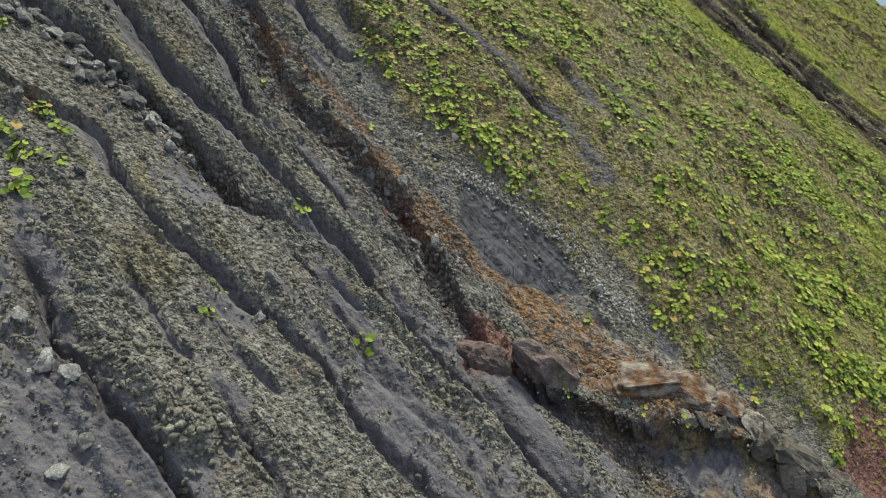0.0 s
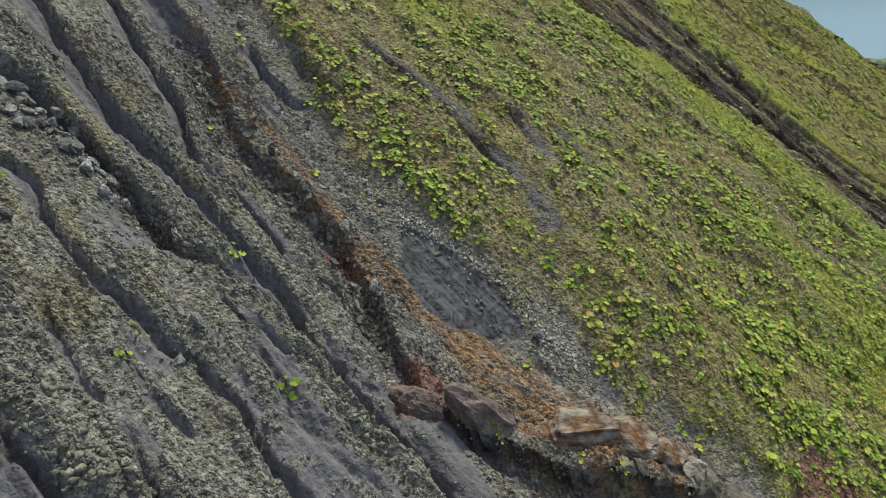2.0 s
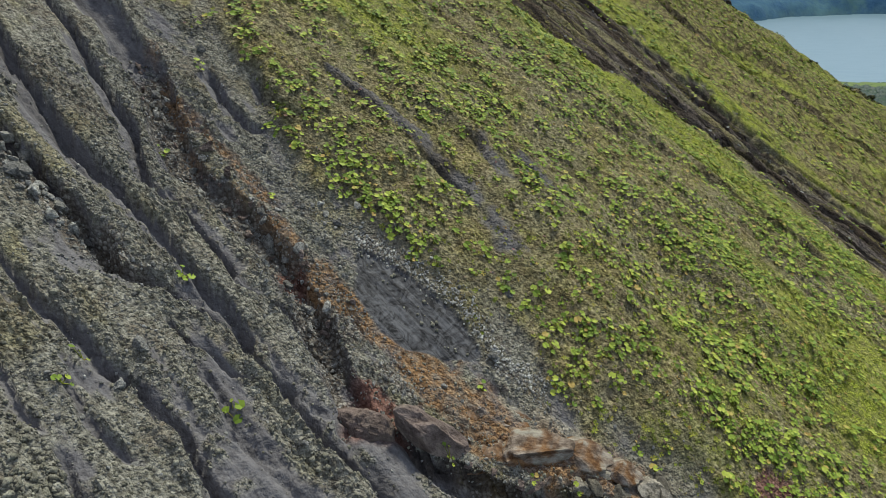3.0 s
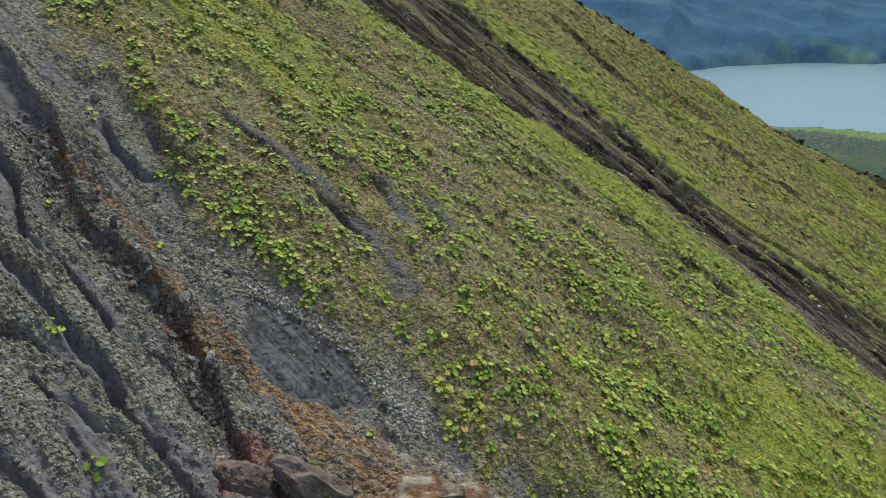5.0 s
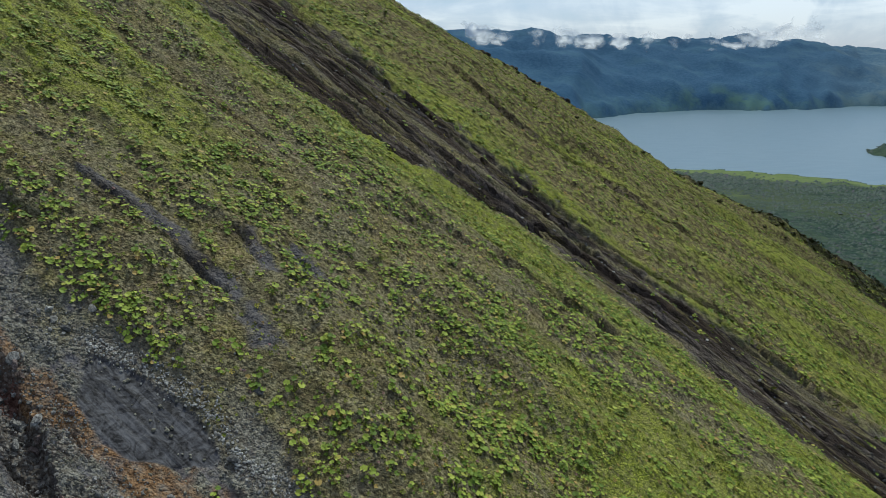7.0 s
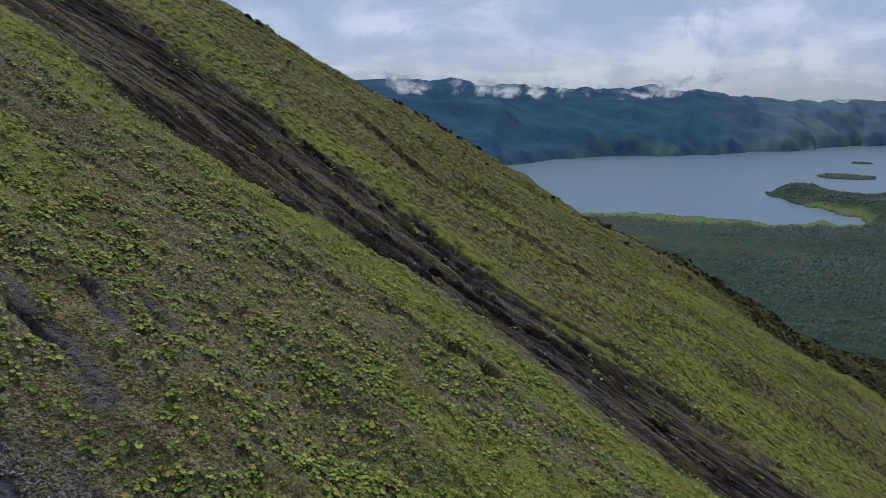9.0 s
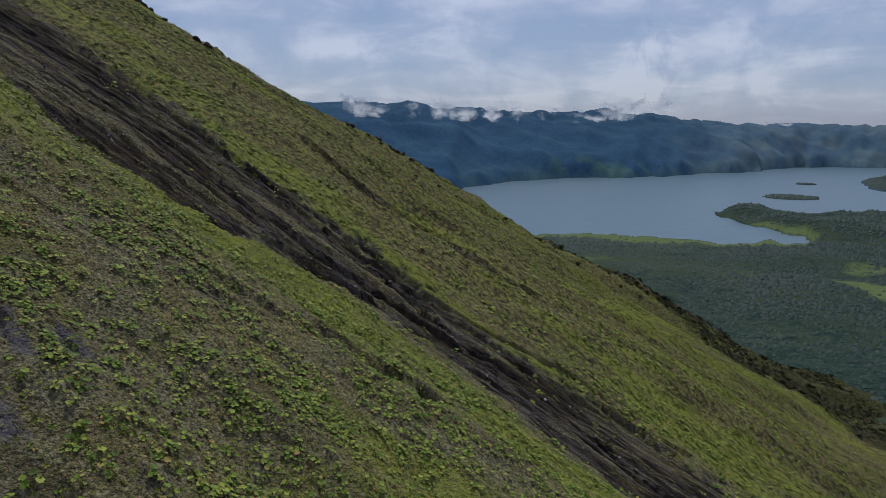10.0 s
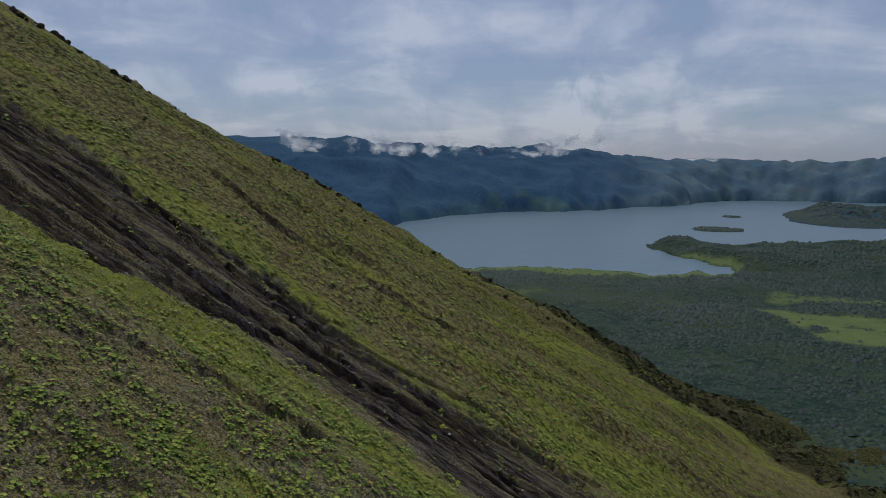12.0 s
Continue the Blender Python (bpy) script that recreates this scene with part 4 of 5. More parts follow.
def plant_layout(a, s, rnd, most=6, scale=1.0):
    """Leaf places, frames and sizes for plants at those spots."""
    base, n = normal_at(a, s)
    count = len(a)
    k = rnd.randint(most // 2 + 1, most + 2, count)
    owner = np.repeat(np.arange(count), k)
    nth = np.arange(len(owner)) - np.repeat(np.cumsum(k) - k, k)
    grow = (scale * rnd.uniform(0.75, 1.4, count))[owner]
    t = rnd.uniform(0, 6.28, count)[owner] + nth * 2.4 + rnd.uniform(-0.4, 0.4, len(owner))
    out = grow * rnd.uniform(0.10, 0.46, len(owner))
    tall = grow * rnd.uniform(0.16, 0.40, len(owner))
    lean = np.stack([np.cos(t), np.sin(t), 0 * t], 1)
    up = 0.8 * n[owner] + np.array([0, 0, 0.4]) + lean * rnd.uniform(0.05, 0.4, (len(owner), 1)) + rnd.uniform(-0.15, 0.15, (len(owner), 3))
    up /= np.linalg.norm(up, axis=1)[:, None]
    where = base[owner] + lean * out[:, None]
    where[:, 2] += tall - 0.75 * out * (lean * n[owner]).sum(1) / np.maximum(n[owner][:, 2], 0.4)
    size = grow * (0.075 + 0.16 * rnd.rand(len(owner)) ** 1.3)
    return base, where, up, t - 1.57, size, owner


# broad-leaved plants one by one where the flight passes nearest
def part(name, me, parent, m=None, label=""):
    ob = new(name, me)
    ob.parent = parent
    if m is not None:
        ob.matrix_local = m
    if label:
        ob["label"] = label
    return ob


leaf_mesh = raw_mesh("leaf", LEAF_V, LEAF_F, LEAF)


def stem_mesh():
    v, f = [], []
    for k, (r, z) in enumerate(((0.03, -0.08), (0.022, 0.5), (0.012, 1.0))):
        for i in range(5):
            v.append((r * math.cos(i * 1.2566), r * math.sin(i * 1.2566), z))
    for k in range(2):
        for i in range(5):
            f.append((k * 5 + i, k * 5 + (i + 1) % 5, k * 5 + 5 + (i + 1) % 5, k * 5 + 5 + i))
    return raw_mesh("stalk", np.array(v), np.array(f), FERN, True)


stalk_mesh = stem_mesh()


def broad_plants(a, s, rnd, label, most=6, scale=1.0):
    base, where, ups, yaws, size, owner = plant_layout(a, s, rnd, most, scale)
    turn = frames(ups, yaws)
    for i in range(len(a)):
        root = new("broad_leaved_plant")
        root.location = base[i] - np.array([0, 0, 0.02])
        root.empty_display_size = 0.2
        tagged(root, label, "plant", "broad-leaved plants on the slope")
        for j in np.nonzero(owner == i)[0]:
            tip = Vector(where[j] - base[i])
            m = Matrix(turn[j].tolist()).to_4x4()
            m.translation = tip
            part("leaf", leaf_mesh, root, m @ Matrix.Diagonal((*([size[j]] * 3), 1)))
            stalk = tip.to_track_quat("Z", "Y").to_matrix().to_4x4()
            part("stalk", stalk_mesh, root, stalk @ Matrix.Diagonal((1, 1, tip.length, 1)))


pa, ps, rnd = sample(36000, 12, 90, -55, 55, plant_chance, 11)
near = (pa > 13) & (pa < 40) & (ps > -16) & (ps < 22)
order = np.nonzero(near)[0]
order = order[np.argsort(np.hypot(pa[order] - 18, (ps[order] - 5) * 0.7))][:260]
own = np.zeros(len(pa), bool)
own[order] = True
broad_plants(pa[own], ps[own], rnd, "lime-green plant with round lobed leaves in grey moss", 6)
ASH_PLANTS = [(-10.8, -16.3), (-11.0, -17.0), (-8.7, -16.7), (-9.9, -15.3), (-12.1, -14.4), (-7.6, -22.5), (-8.9, -17.8), (-7.5, -7.8), (-3.2, -3.1), (-0.3, -10.0), (5.0, 4.1), (9.8, 9.8), (8.3, 7.7),
              (5.5, -18.8), (9.0, -12.8), (13.3, 10.1), (-11.4, -15.9), (-10.6, -15.9), (-9.0, -6.9), (10.2, 2.9), (16.3, 17.6)]
big_ones, others = [p for p in ASH_PLANTS if p[1] < -14], [p for p in ASH_PLANTS if p[1] >= -14]
broad_plants(np.array([p[0] for p in big_ones]), np.array([p[1] for p in big_ones]), rnd, "large lime-green plant with lobed leaves on bare ash", 8, 1.15)
broad_plants(np.array([p[0] for p in others]), np.array([p[1] for p in others]), rnd, "lime-green plant with lobed leaves on bare ash", 4)

base, where, ups, yaws, size, owner = plant_layout(pa[~own], ps[~own], rnd, 6)
MID_V, MID_F = leaf_shape(9, 0.14)
pieces = [spread(MID_V, MID_F, where, frames(ups, yaws), size)]
# the further slope, in smaller leaves
fa, fs_, rnd = sample(46000, 84, 340, -110, 170, lambda a, s: (1 - zones(a, s)[1] * 0.9) * np.clip(0.12 + 0.8 * step(fbm(a * 0.12, s * 0.05, 4, 1) + 0.3 * fbm(a * 0.5, s * 0.3, 2, 3), -0.1, 0.7), 0, 1), 12)
base, where, ups, yaws, size, owner = plant_layout(fa, fs_, rnd, 4)
pieces.append(spread(SMALL_V, SMALL_F, where, frames(ups, yaws), size * 1.6))
me = joined("broad_leaved_plants", pieces, LEAF)
tagged(new("broad_leaved_plants", me), "many lime-green broad-leaved plants over the slope", "plants", kind="stuff")

# low herbs and ferns between them
TUFT_V = np.array([(0, 0, 0.1), (0.95, 0.1, 0.35), (0.5, 0.85, 0.3), (-0.05, 0.95, 0.4), (-0.85, 0.5, 0.3), (-0.95, -0.1, 0.4), (-0.4, -0.9, 0.3), (0.2, -0.95, 0.4), (0.9, -0.4, 0.3)], float)
TUFT_F = np.array([(0, 1, 2), (0, 3, 4), (0, 5, 6), (0, 7, 8)])


def herb_chance(a, s):
    veg, gully, slab, rust, red = zones(a, s)
    lushness = step(fbm(a * 0.11, s * 0.035, 4, 1) + 0.6 * bell((a - line(s, LIP_S, LIP_A) + 7) / 8) + 0.4 * fbm(a * 0.6, s * 0.5, 3, 2), -0.2, 0.9)
    return veg * (1 - 0.9 * gully) * np.clip(0.08 + 0.9 * lushness * step(fbm(a * 0.5, s * 0.3, 3, 5), -0.4, 0.4) + 0.4 * bell(np.hypot((a - 31) / 14, (s - 14) / 14)), 0, 1)


ha, hs, rnd = sample(90000, 13, 86, -52, 48, herb_chance, 21)
base, nrm = normal_at(ha, hs)
up = nrm + rnd.uniform(-0.35, 0.35, nrm.shape)
up /= np.linalg.norm(up, axis=1)[:, None]
pieces = [spread(TUFT_V, TUFT_F, base, frames(up, rnd.uniform(0, 6.28, len(ha))), rnd.uniform(0.09, 0.24, len(ha)))]
ha, hs, rnd = sample(36000, 110, 360, -120, 160, lambda a, s: (1 - 0.85 * zones(a, s)[1]) * (0.35 + 0.65 * step(fbm(a * 0.1, s * 0.04, 4, 2), -0.3, 0.6)), 22)
base, nrm = normal_at(ha, hs)
pieces.append(spread(TUFT_V, TUFT_F, base, frames(nrm, rnd.uniform(0, 6.28, len(ha))), rnd.uniform(0.25, 0.7, len(ha))))
me = joined("low_herbs", pieces, FERN)
tagged(new("low_herbs", me), "low olive-green herbs and ferns among the moss", "herbs", kind="stuff")

# dry moss and grass tufts
da, ds, rnd = sample(60000, 13, 88, -50, 48, lambda a, s: zones(a, s)[0] * (1 - zones(a, s)[1]) * (0.25 + 0.5 * step(fbm(a * 0.5, s * 0.4, 3, 6), -0.3, 0.5)), 23)
base, nrm = normal_at(da, ds)
up = nrm + rnd.uniform(-0.5, 0.5, nrm.shape)
up /= np.linalg.norm(up, axis=1)[:, None]
me = joined("moss_tufts", [spread(TUFT_V, TUFT_F, base, frames(up, rnd.uniform(0, 6.28, len(da))), rnd.uniform(0.07, 0.15, len(da)))], DRY)
tagged(new("moss_tufts", me), "dry grey-olive moss and grass tufts", "moss", kind="stuff")

# ---- stones
STONES = [stone_shape(i + 3) for i in range(6)]


def stone_chance(a, s):
    veg, gully, slab, rust, red = zones(a, s)
    return (1 - slab) * np.clip((1 - veg) * (0.05 + 0.25 * step(fbm(a * 0.5, s * 0.35, 3, 7), 0.15, 0.6)) + rubble(a, s) + 0.012 * veg, 0, 1)


CHIP_V = np.array([(1, 0, 0), (0.1, 0.8, 0.1), (-0.9, 0.1, -0.1), (-0.1, -0.75, 0), (0.1, 0.1, 0.65), (-0.1, 0, -0.5)], float)
CHIP_F = np.array([(0, 1, 4), (1, 2, 4), (2, 3, 4), (3, 0, 4), (1, 0, 5), (2, 1, 5), (3, 2, 5), (0, 3, 5)])
sa, ss_, rnd = sample(20000, -21, 19, -27, 22, stone_chance, 31)
size = 0.07 + 0.16 * rnd.rand(len(sa)) ** 4
base, nrm = normal_at(sa, ss_)
pieces = []
for k, (v, f) in enumerate(STONES):
    m = (np.arange(len(sa)) % 6) == k
    pieces.append(spread(v, f, base[m] + nrm[m] * (size[m] * 0.25)[:, None], frames(nrm[m], rnd.uniform(0, 6.28, m.sum())), size[m]))
ga_, gs_, rnd = sample(9000, 70, 130, -60, 70, lambda a, s: zones(a, s)[1] * (0.2 + 0.8 * bell((a - line(s, (-20, -10.9, -4.4, 2.6, 10.8, 21, 31, 44), (118, 112.8, 111.2, 105.7, 100.5, 99, 98, 93.5))) / 2.2)), 32)
gb, gn = normal_at(ga_, gs_)
sz = 0.12 + 0.4 * rnd.rand(len(ga_)) ** 4
pieces.append(spread(*STONES[1], gb, frames(gn, rnd.uniform(0, 6.28, len(ga_))), sz))
ka, ks, rnd = sample(6000, -18, 12, -26, 16, lambda a, s: 0.5 * (1 - zones(a, s)[0]) * step(fbm(a * 0.45, s * 0.2, 3, 3), -0.2, 0.3) * step(flank(a, s)[1], -0.5, 0.0), 37)
kb, kn = normal_at(ka, ks)
knob_pieces = [spread(*STONES[4], kb + kn * 0.02, frames(kn, rnd.uniform(0, 6.28, len(ka))), 0.08 + 0.2 * rnd.rand(len(ka)) ** 2.5)]
ka, ks, rnd = sample(420, -14.4, -11.0, -8, -2.3, lambda a, s: 0.2 + 0.8 * step(s, -5, -3), 39)
kb, kn = normal_at(ka, ks)
knob_pieces.append(spread(*STONES[2], kb + kn * 0.02, frames(kn, rnd.uniform(0, 6.28, len(ka))), 0.10 + 0.22 * rnd.rand(len(ka)) ** 1.5))
ka, ks, rnd = sample(64000, -20, 15, -27, 18, lambda a, s: 0.7 * (1 - zones(a, s)[0]) * crusted(a, s, flank(a, s)[1]), 38)
kb, kn = normal_at(ka, ks)
knob_pieces.append(spread(CHIP_V, CHIP_F, kb, frames(kn, rnd.uniform(0, 6.28, len(ka))), 0.045 + 0.12 * rnd.rand(len(ka)) ** 3))
ta, ts, rnd = sample(40000, -20, 20, -27, 21, lambda a, s: np.clip(stone_chance(a, s) * 1.3, 0, 1), 36)
tb, tn = normal_at(ta, ts)
pieces.append(spread(CHIP_V, CHIP_F, tb + tn * 0.01, frames(tn, rnd.uniform(0, 6.28, len(ta))), rnd.uniform(0.04, 0.11, len(ta))))
# a strip of pale stones lies along the dark slab
ea, es, rnd = sample(2600, 11, 16, -8.5, 6, lambda a, s: np.clip(1.2 * bell((a - line(s, SLAB_S + (6,), SLAB_R + (13.4,)) - 0.65) / 0.55), 0, 1), 34)
eb, en = normal_at(ea, es)
me = joined("pale_gravel", [spread(*STONES[k], eb[k::6] + en[k::6] * 0.03, frames(en[k::6], rnd.uniform(0, 6.28, len(eb[k::6]))), 0.06 + 0.13 * rnd.rand(len(eb[k::6])) ** 2) for k in range(6)], PALE)
tagged(new("pale_gravel", me), "pale grey stones strewn beside the dark slab", "gravel", kind="stuff")
me = joined("gravel", pieces, STONE)
tagged(new("gravel", me), "grey lava gravel and cobbles strewn on ash", "gravel", kind="stuff")

me = joined("mossy_cobbles", knob_pieces, KNOB, True)
tagged(new("mossy_cobbles", me), "knobbly olive-grey cobbles crusted with lichen", "cobbles", kind="stuff")
stone_meshes = [raw_mesh("stone", *stone_shape(40 + i, 2, 9), STONE) for i in range(6)]
pale_meshes = [raw_mesh("stone", *stone_shape(50 + i, 2, 9), PALE) for i in range(4)]
red_meshes = [raw_mesh("stone", *stone_shape(60 + i, 2, 9), REDSTONE) for i in range(3)]


def lay_stone(name, me, a, s, size, rnd, label, category, group="", sink=0.3):
    b_, n_ = normal_at(np.array([float(a)]), np.array([float(s)]))
    ob = new(name, me)
    m = Matrix(frames(n_, np.array([rnd.uniform(0, 6.28)]))[0].tolist()).to_4x4()
    m.translation = Vector(b_[0] + n_[0] * size * (0.55 - sink))
    sc = [size * rnd.uniform(0.85, 1.15) for _ in range(3)]
    ob.matrix_world = m @ Matrix.Diagonal((*sc, 1))
    return tagged(ob, label, category, group)


la, ls_, rnd = sample(2600, -20, 16, -27, 20, lambda a, s: np.clip(stone_chance(a, s) * 1.2, 0, 1), 33)
for a, s in list(zip(la, ls_))[:135]:
    reddish = 4.5 < a < 8.5 and rnd.rand() < 0.4
    light = not reddish and rnd.rand() < 0.35
    me = red_meshes[rnd.randint(3)] if reddish else pale_meshes[rnd.randint(4)] if light else stone_meshes[rnd.randint(6)]
    lay_stone("stone", me, a, s, (0.14 + 0.30 * rnd.rand() ** 2.2) * (1.35 if s < -16 and a < 0 else 1.0), rnd, "rough red-brown lava stone on rubble" if reddish else "pale grey angular stone lying on dark ash" if light else "rough grey lava stone lying on ash", "stone", "loose stones on the slope")
for a, s, size, red_ in ((7.0, -13.4, 0.50, 1), (7.4, -11.9, 0.38, 0), (7.2, -11.4, 0.60, 0), (7.3, -14.1, 0.38, 1), (7.5, -13.2, 0.34, 1), (6.6, -17.5, 0.45, 0), (7.1, -19.4, 0.36, 0), (7.7, -17.2, 0.62, 1), (7.9, -15.6, 0.42, 1), (7.3, -8.3, 0.45, 1), (8.6, -23.2, 0.5, 0), (9.2, -23.6, 0.45, 0), (-5.2, -7.0, 0.62, 0), (-5.9, -6.2, 0.5, 0), (-15.0, -7.3, 0.5, 0), (-15.3, -8.2, 0.5, 0), (-9.5, -18.4, 0.42, 0), (-6.9, -6.9, 0.55, 0), (-7.0, -6.1, 0.5, 0), (-15.9, -5.2, 0.42, 0),
                      (-17.2, -4.8, 0.45, 0), (-16.1, -5.6, 0.4, 0), (-15.5, -8.1, 0.4, 0), (-15.3, -9.7, 0.4, 0), (-0.1, -7.4, 0.5, 0), (17.0, 0.7, 0.5, 0), (5.3, -7.9, 0.5, 0), (31, 4, 0.42, 1), (34, 6, 0.45, 1), (26, 9, 0.4, 1)):
    lay_stone("boulder", red_meshes[1] if red_ else pale_meshes[1] if a < -14 else stone_meshes[3], a, s, size, rnd, "red-brown lava boulder half sunk in the slope" if red_ else "weathered grey lava boulder on the slope", "boulder")

# large boulders and broken ledges where the gully cuts under the rim
ledge_meshes = [raw_mesh("boulder", *stone_shape(80 + i, 5, 9, 0.62), REDSTONE, False) for i in range(3)]


def lay_along(name, me, a, s, long, wide, high, turn, label, category, group="", lift=0.0):
    """A long rock whose length runs down the slope, turned by some degrees across it."""
    b_, n_ = normal_at(np.array([float(a)]), np.array([float(s)]), 2.0)
    x1, y1 = place(a, s + 1.0)
    up = Vector(n_[0])
    down = Vector((x1 - b_[0][0], y1 - b_[0][1], 0))
    down = (down - up * down.dot(up)).normalized()
    side = up.cross(down)
    m = Matrix((down, side, up)).transposed().to_4x4()
    m.translation = Vector(b_[0]) + up * lift
    ob = new(name, me)
    ob.matrix_world = m @ pose(0, 0, 0, 0, 0, turn) @ Matrix.Diagonal((long, wide, high, 1))
    return tagged(ob, label, category, group)


lay_along("boulder", ledge_meshes[0], 2.9, -0.2, 1.7, 1.7, 2.0, 20, "large dark red-brown boulder lodged in the gully", "boulder", lift=0.4)
lay_along("boulder", ledge_meshes[1], 4.9, 2.6, 3.0, 1.7, 1.8, 50, "large cracked red-brown boulder above the gully", "boulder", lift=0.3)
rust_rocks = [raw_mesh("ledge", *stone_shape(120 + i, 5, 12, 0.5), RUSTROCK, False) for i in range(3)]
smooth_rocks = [raw_mesh("ledge", *stone_shape(110 + i, 5, 10, 0.5), LEDGE, False) for i in range(3)]
grey_ledges = [raw_mesh("ledge", *stone_shape(90 + i, 4, 14), LEDGE, False) for i in range(3)]
brown_ledges = [raw_mesh("ledge", *stone_shape(95 + i, 4, 14), REDSTONE, False) for i in range(3)]
for k in range(24):
    s = 4.0 + 15.0 * (k + 2.5 * rnd.rand()) / 26
    edge = float(np.interp(s, RIM_S, RIM_A))
    a = edge + rnd.uniform(-0.05, 0.9)
    brown = s < 9.5 and rnd.rand() < 0.7
    size = (0.25 + 0.7 * rnd.rand() ** 2) * (1.7 if 12 < s < 17 else 1.0)
    lay_stone("rock_ledge", (brown_ledges if brown else grey_ledges)[k % 3], a, s, size, rnd,
              "broken rust-brown rock jutting from the gully rim" if brown else "weathered grey rock jutting from the gully rim", "rock", "ledges along the gully rim", sink=0.7)

for k, (a, s, long, wide, high, turn, lift) in enumerate(((9.8, 7.2, 2.1, 1.1, 0.8, 40, -0.15), (12.0, 9.9, 1.9, 1.2, 0.8, 45, -0.1), (13.8, 13.4, 1.7, 1.3, 1.2, 20, -0.1), (14.2, 15.6, 2.2, 1.5, 1.5, 10, -0.2), (15.4, 17.6, 1.5, 1.3, 1.1, 0, -0.3))):
    lay_along("rock_ledge", smooth_rocks[k % 3], a, s, long, wide, high, turn, "smooth weathered grey rock overhanging the gully", "rock", "ledges along the gully rim", lift)

for k, (a, s, long, wide, high, turn, lift) in enumerate(((7.4, 4.8, 2.6, 1.9, 1.1, 40, -0.2), (9.4, 6.6, 3.1, 2.0, 1.3, 45, -0.15), (11.4, 8.6, 2.9, 2.0, 1.35, 42, -0.15), (8.2, 2.8, 2.3, 1.5, 0.8, 30, -0.35), (10.6, 5.2, 2.6, 1.7, 0.8, 35, -0.4), (12.7, 10.8, 2.0, 1.5, 1.2, 40, -0.1))):
    lay_along("rock_ledge", rust_rocks[k % 3], a, s, long, wide, high, turn, "rust-stained lichen-grey rock mass above the gully", "rock", "ledges along the gully rim", lift)

# a chute of larger broken stones
for k in range(84):
    s = rnd.uniform(-26, -14)
    a = float(np.interp(s, (-27, -24, -22.4, -20.4, -17, -14), (-6.6, -5.6, -4.6, -4.0, -3.4, -3.3))) + rnd.normal(-0.35, 0.7 if s < -19 else 0.4)
    lay_stone("stone", pale_meshes[k % 4] if k % 7 < 2 else stone_meshes[k % 6], a, s, 0.24 + 0.42 * rnd.rand() ** 1.6, rnd, "angular grey lava stone heaped in a chute", "stone", "stones in the chute", sink=0.2)

# broken rocks fill the floor of the main gully
for k in range(76):
    s = rnd.uniform(-26, -5)
    a = float(np.interp(s, MAIN_S, MAIN_A)) + rnd.normal(0.25, 0.55)
    reddish = rnd.rand() < 0.35
    lay_stone("stone", red_meshes[k % 3] if reddish else stone_meshes[k % 6], a, s, 0.16 + 0.36 * rnd.rand() ** 2, rnd, "broken red-brown rock on the gully floor" if reddish else "broken grey rock on the gully floor", "stone", "rocks in the main gully", sink=0.25)

# ---- dark shrubs and lava blocks along the skyline
def shrub_mesh(seed):
    rnd = np.random.RandomState(seed)
    n_ = 90
    d = rnd.randn(n_, 3)
    d /= np.linalg.norm(d, axis=1)[:, None]
    p = d * rnd.uniform(0.45, 1.0, n_)[:, None] * np.array([1.0, 1.0, 0.75]) + np.array([0, 0, 0.55])
    v, f = spread(SMALL_V, SMALL_F, p, frames(d, rnd.uniform(0, 6.28, n_)), rnd.uniform(0.16, 0.34, n_))
    return v, f


shrub_meshes = []
for i in range(4):
    shrub_meshes.append(raw_mesh("crown", *shrub_mesh(i), SHRUB))


def shrub_stem():
    v = np.array([(0.06 * math.cos(t), 0.06 * math.sin(t), z) for z in (-0.15, 0.6) for t in (0, 2.1, 4.2)])
    return raw_mesh("stem", v, np.array([(0, 1, 4, 3), (1, 2, 5, 4), (2, 0, 3, 5)]), SHRUB)


stem_me = shrub_stem()
def lava_share(a, s):
    return step(a - line(s, LAVA_S, LAVA_A) + 9 * fbm(a * 0.05, s * 0.03, 3, 4), -4, 6)


ca, cs, rnd = sample(2600, 240, 400, -160, 280, lambda a, s: np.clip(0.35 * bell((a - line(s, (-200, 0, 120, 300), (322, 322, 330, 335))) / 30) * step(fbm(a * 0.06, s * 0.06, 3, 5), -0.1, 0.4) + 0.3 * lava_share(a, s) * (a < 390), 0, 1), 41)
base, nrm = normal_at(ca, cs)
for i in range(min(len(ca), 150)):
    root = new("shrub")
    root.matrix_world = Matrix.Translation(base[i]) @ pose(0, 0, 0, 0, 0, rnd.uniform(0, 360))
    tagged(root, "dark wind-cropped shrub on the mossy crest", "shrub", "shrubs along the crest")
    k = 0.5 + 1.4 * rnd.rand() ** 2
    part("crown", shrub_meshes[i % 4], root, Matrix.Diagonal((k * 1.2, k * 1.2, k, 1)))
    part("stem", stem_me, root, Matrix.Diagonal((k, k, k, 1)))

# rough lava blocks stand on the skyline
LAVA_ROCK = stone_material("dark_lava_block", (0.028, 0.022, 0.018), (0.07, 0.055, 0.045))
block_meshes = [raw_mesh("lava_block", *stone_shape(140 + i, 2, 8), LAVA_ROCK) for i in range(4)]
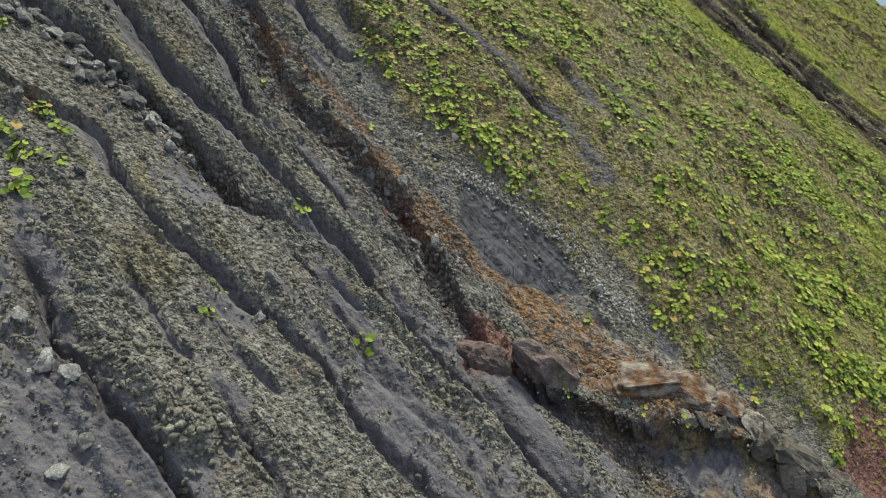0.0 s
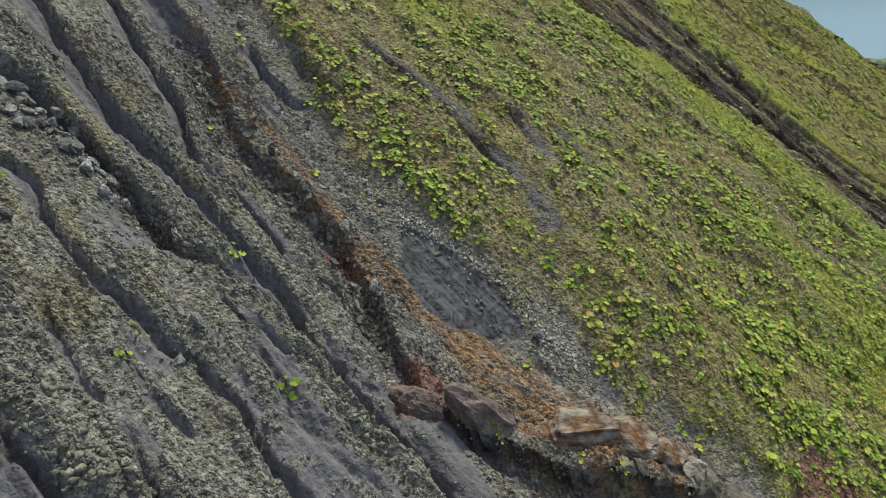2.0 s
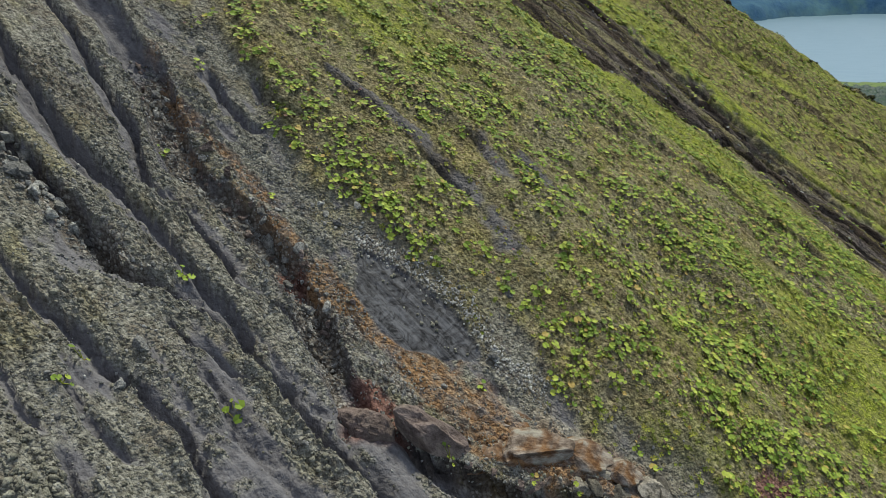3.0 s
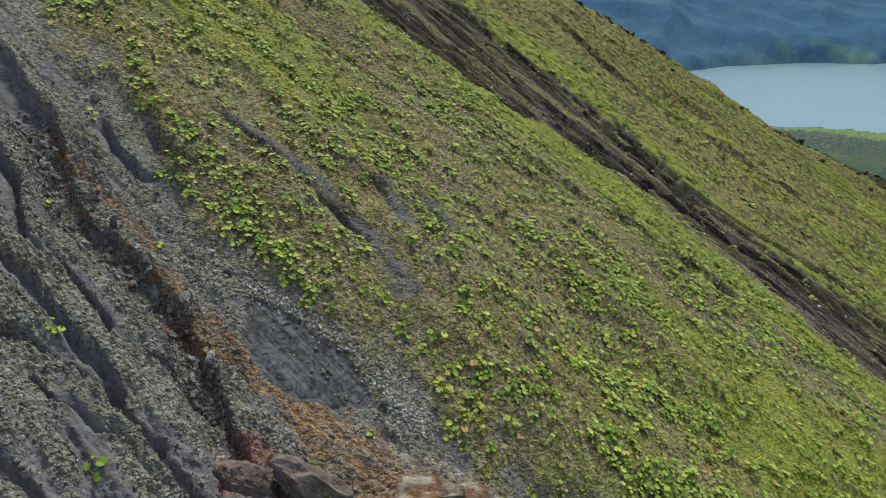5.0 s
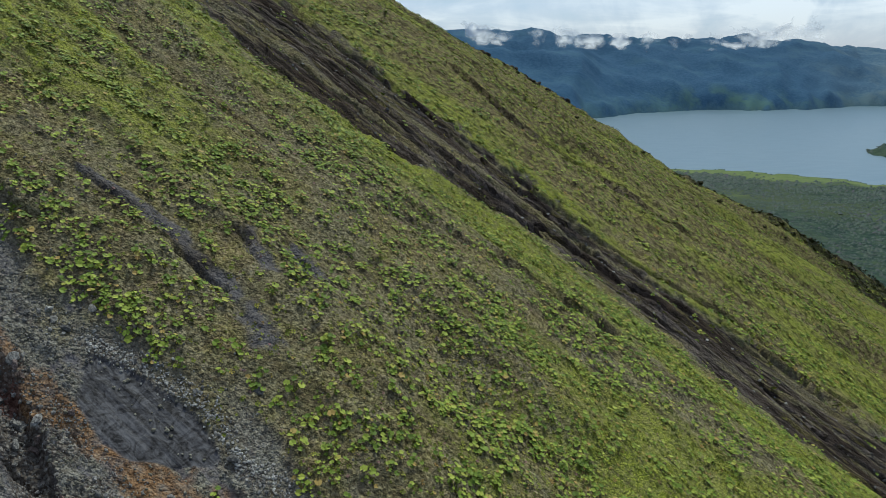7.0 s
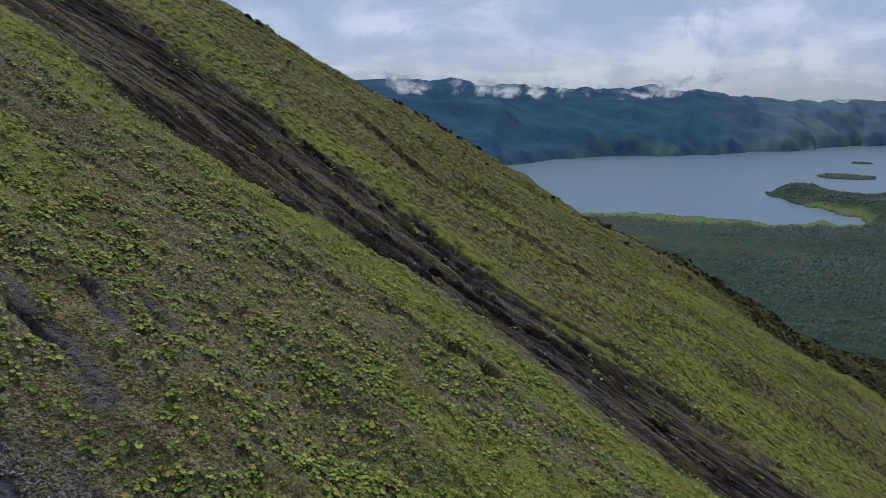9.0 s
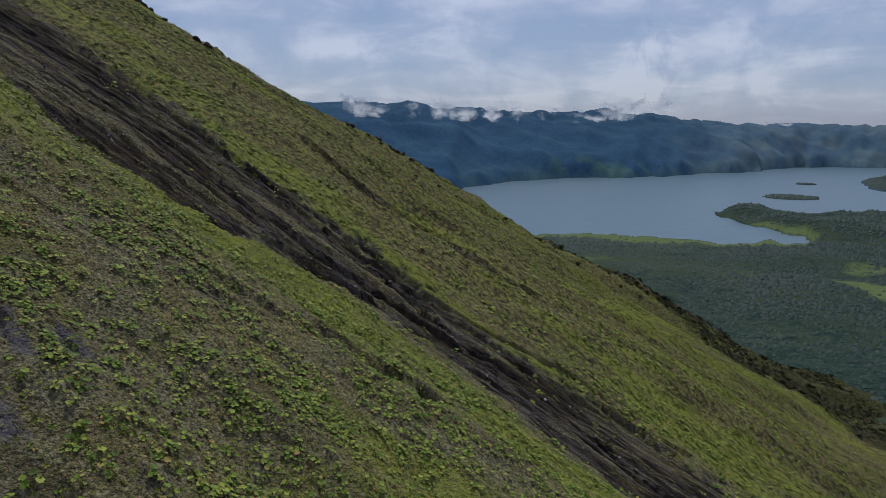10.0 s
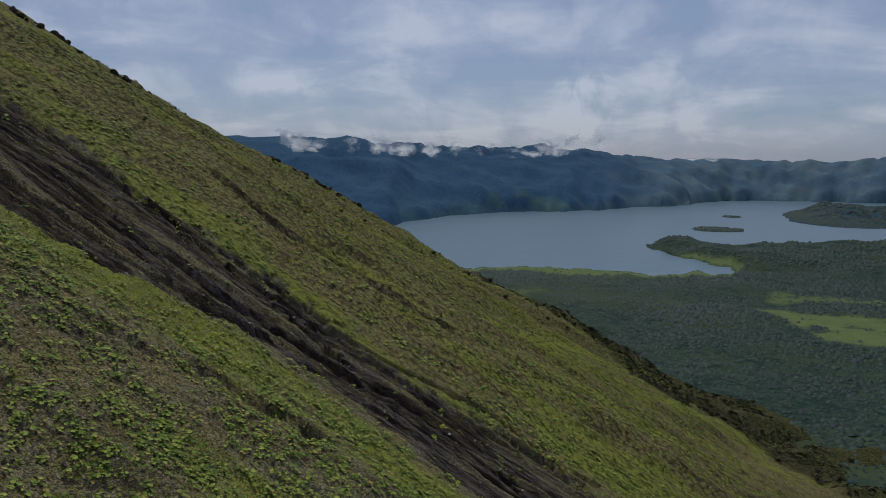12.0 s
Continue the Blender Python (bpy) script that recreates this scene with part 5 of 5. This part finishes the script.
for k in range(110):
    s = -165 + 175 * k / 110 + rnd.uniform(-3, 3)
    a = float(np.interp(s, (-150, -126, -112, -100, -90, -78, -50, -24, 20, 70), (373, 371, 362, 316, 318, 363, 354, 348, 345, 328))) + rnd.uniform(-5, 5)
    if vnoise(np.array([s * 0.06]), np.array([3.3]), 2)[0] > (-0.4 if s < -70 else 0.15):
        lay_stone("lava_block", block_meshes[k % 4], a, s, (0.7 + 1.5 * rnd.rand() ** 2) * (1.25 if s < -90 else 1.0), rnd, "rough dark lava block standing on the skyline", "rock", "lava blocks along the skyline", sink=0.3)

# tangled scrub over the lava
sa2, ss2, rnd = sample(26000, 270, 430, -40, 262, lambda a, s: 0.75 * lava_share(a, s) * step(fbm(a * 0.1, s * 0.07, 3, 2), -0.5, 0.3), 43)
sb, sn = normal_at(sa2, ss2)
me = joined("scrub", [spread(TUFT_V, TUFT_F, sb, frames(sn, rnd.uniform(0, 6.28, len(sa2))), rnd.uniform(0.6, 1.8, len(sa2)))], SHRUB)
tagged(new("scrub", me), "dark tangled scrub over rough lava", "scrub", kind="stuff")

# ---- the forest on the valley floor
rnd = np.random.RandomState(51)
count = 46000
fd = np.sqrt(rnd.uniform(240 ** 2, 1950 ** 2, count * 2)) * rnd.uniform(0.55, 1.0, count * 2)
fz = rnd.uniform(17, 62, count * 2)
fx, fy = VX + fd * np.sin(np.radians(fz)), VY + fd * np.cos(np.radians(fz))
z, green, hills, land, fields = valley(fx, fy)
a_, s_ = polar(fx, fy)
ok = (land > 4) & (s_ > 225) & (rnd.rand(count * 2) > green * 0.97) & (z < 60)
fx, fy, z = fx[ok][:count], fy[ok][:count], z[ok][:count]
DOMES = []
for k in range(4):
    wild = 1 + rnd.uniform(-0.3, 0.3, 9)
    ring_v = [(wild[i] * math.cos(t), wild[i] * math.sin(t), rnd.uniform(-0.5, -0.15)) for i, t in enumerate(np.arange(9) * 0.6981)]
    DOMES.append(np.array([(rnd.uniform(-0.3, 0.3), rnd.uniform(-0.3, 0.3), 0.55)] + ring_v))
DOME_F = np.array([(0, 1 + i, 1 + (i + 1) % 9) for i in range(9)])
size = (0.7 + 2.2 * rnd.rand(len(fx)) ** 3.0) * (0.7 + 0.7 * fd[ok][:count] / 1500) * (1 + 0.45 * fbm(fx * 0.012, fy * 0.012, 3, 2))
# woods on the islands and the far peninsula
ix_d, ix_a = rnd.uniform(1950, 3650, 24000), rnd.uniform(43, 60, 24000)
ix, iy = VX + ix_d * np.sin(np.radians(ix_a)), VY + ix_d * np.cos(np.radians(ix_a))
iz, ig, ih, il, _ = valley(ix, iy)
on_isle = (il > 1.5) & (ih < 0.5)
fx, fy, z = np.concatenate([fx, ix[on_isle]]), np.concatenate([fy, iy[on_isle]]), np.concatenate([z, iz[on_isle]])
size = np.concatenate([size, rnd.uniform(2.5, 5.5, on_isle.sum())])
up = np.tile(np.array([[0, 0, 1.0]]), (len(fx), 1)) + rnd.uniform(-0.2, 0.2, (len(fx), 3))
up /= np.linalg.norm(up, axis=1)[:, None]
spot, turn = np.stack([fx, fy, z - 0.1 + 0.25 * size], 1), frames(up, rnd.uniform(0, 6.28, len(fx)))
pieces = [spread(DOMES[k], DOME_F, spot[k::4], turn[k::4], size[k::4]) for k in range(4)]
me = joined("forest", pieces, TREES, True)
tagged(new("forest", me), "dense dark green forest on the valley floor", "forest", kind="stuff")

# ---- low cloud lying along the far crest
CLOUD, n, l, b = material("cloud_vapour", 1.0)
c = n.new("ShaderNodeTexCoord")
wisps = mnoise(n, l, 0.011, 8, 0.56, stretch=(1, 1, 1.3))
thick = mmath(n, l, "MULTIPLY", mattr(n, "body"), 1.0)
alpha = mmath(n, l, "ADD", mmath(n, l, "MULTIPLY", mmath(n, l, "SUBTRACT", wisps, 0.5), 3.4), mmath(n, l, "SUBTRACT", mmath(n, l, "MULTIPLY", thick, 1.5), 0.80))
clamped = n.new("ShaderNodeClamp")
l.new(alpha, clamped.inputs[0])
clamped.inputs[2].default_value = 0.72
scatter, through_light, vapour, thin_air, veil_mix = (n.new(k) for k in ("ShaderNodeBsdfDiffuse", "ShaderNodeBsdfTranslucent", "ShaderNodeMixShader", "ShaderNodeBsdfTransparent", "ShaderNodeMixShader"))
for k in (scatter, through_light):
    k.inputs["Color"].default_value = (0.93, 0.94, 0.97, 1)
vapour.inputs[0].default_value = 0.6
l.new(scatter.outputs[0], vapour.inputs[1])
l.new(through_light.outputs[0], vapour.inputs[2])
l.new(clamped.outputs[0], veil_mix.inputs[0])
l.new(thin_air.outputs[0], veil_mix.inputs[1])
l.new(vapour.outputs[0], veil_mix.inputs[2])
l.new(veil_mix.outputs[0], n["Material Output"].inputs["Surface"])
n.remove(b)


def cloud_bank(az0, az1, dist, low, high, seed):
    """A curved drift of vapour, thin at its edges, billowing towards the viewer."""
    rnd = np.random.RandomState(seed)
    cols, rows = 60, 9
    v, body = [], []
    for j in range(rows):
        for i in range(cols):
            u, w = i / (cols - 1), j / (rows - 1)
            azr = radians(az0 + (az1 - az0) * u)
            top = 0.85 + 0.3 * vnoise(np.array([u * 3.0]), np.array([seed * 3.7]), 1)[0]
            z = low + (high - low) * w * top
            d = dist - 60 * math.sin(math.pi * w) + 25 * vnoise(np.array([u * 14.0]), np.array([w * 4.0 + seed]), 2)[0]
            v.append((VX + d * math.sin(azr), VY + d * math.cos(azr), z))
            body.append(min(1.0, 6 * u * (1 - u)) * (1 - abs(2 * w - 1) ** 1.6) * (0.75 + 0.5 * vnoise(np.array([u * 7.0]), np.array([seed * 1.9]), 3)[0]))
    me = sheet("low_cloud", np.array(v), cols, rows, CLOUD)
    attribute(me, "body", body)
    ob = tagged(new("low_cloud", me), "soft white cloud lying on the far crest", "cloud", "clouds on the far hills")
    ob.visible_shadow = False


cloud_bank(11.0, 17.5, 2600, 215, 325, 6)
cloud_bank(16.5, 24.0, 2750, 205, 315, 1)
cloud_bank(22.0, 29.0, 2950, 200, 305, 2)
cloud_bank(27.5, 34.5, 3150, 200, 320, 3)
cloud_bank(31.0, 39.0, 3300, 200, 400, 4)
cloud_bank(43.0, 47.0, 4100, 210, 256, 5)
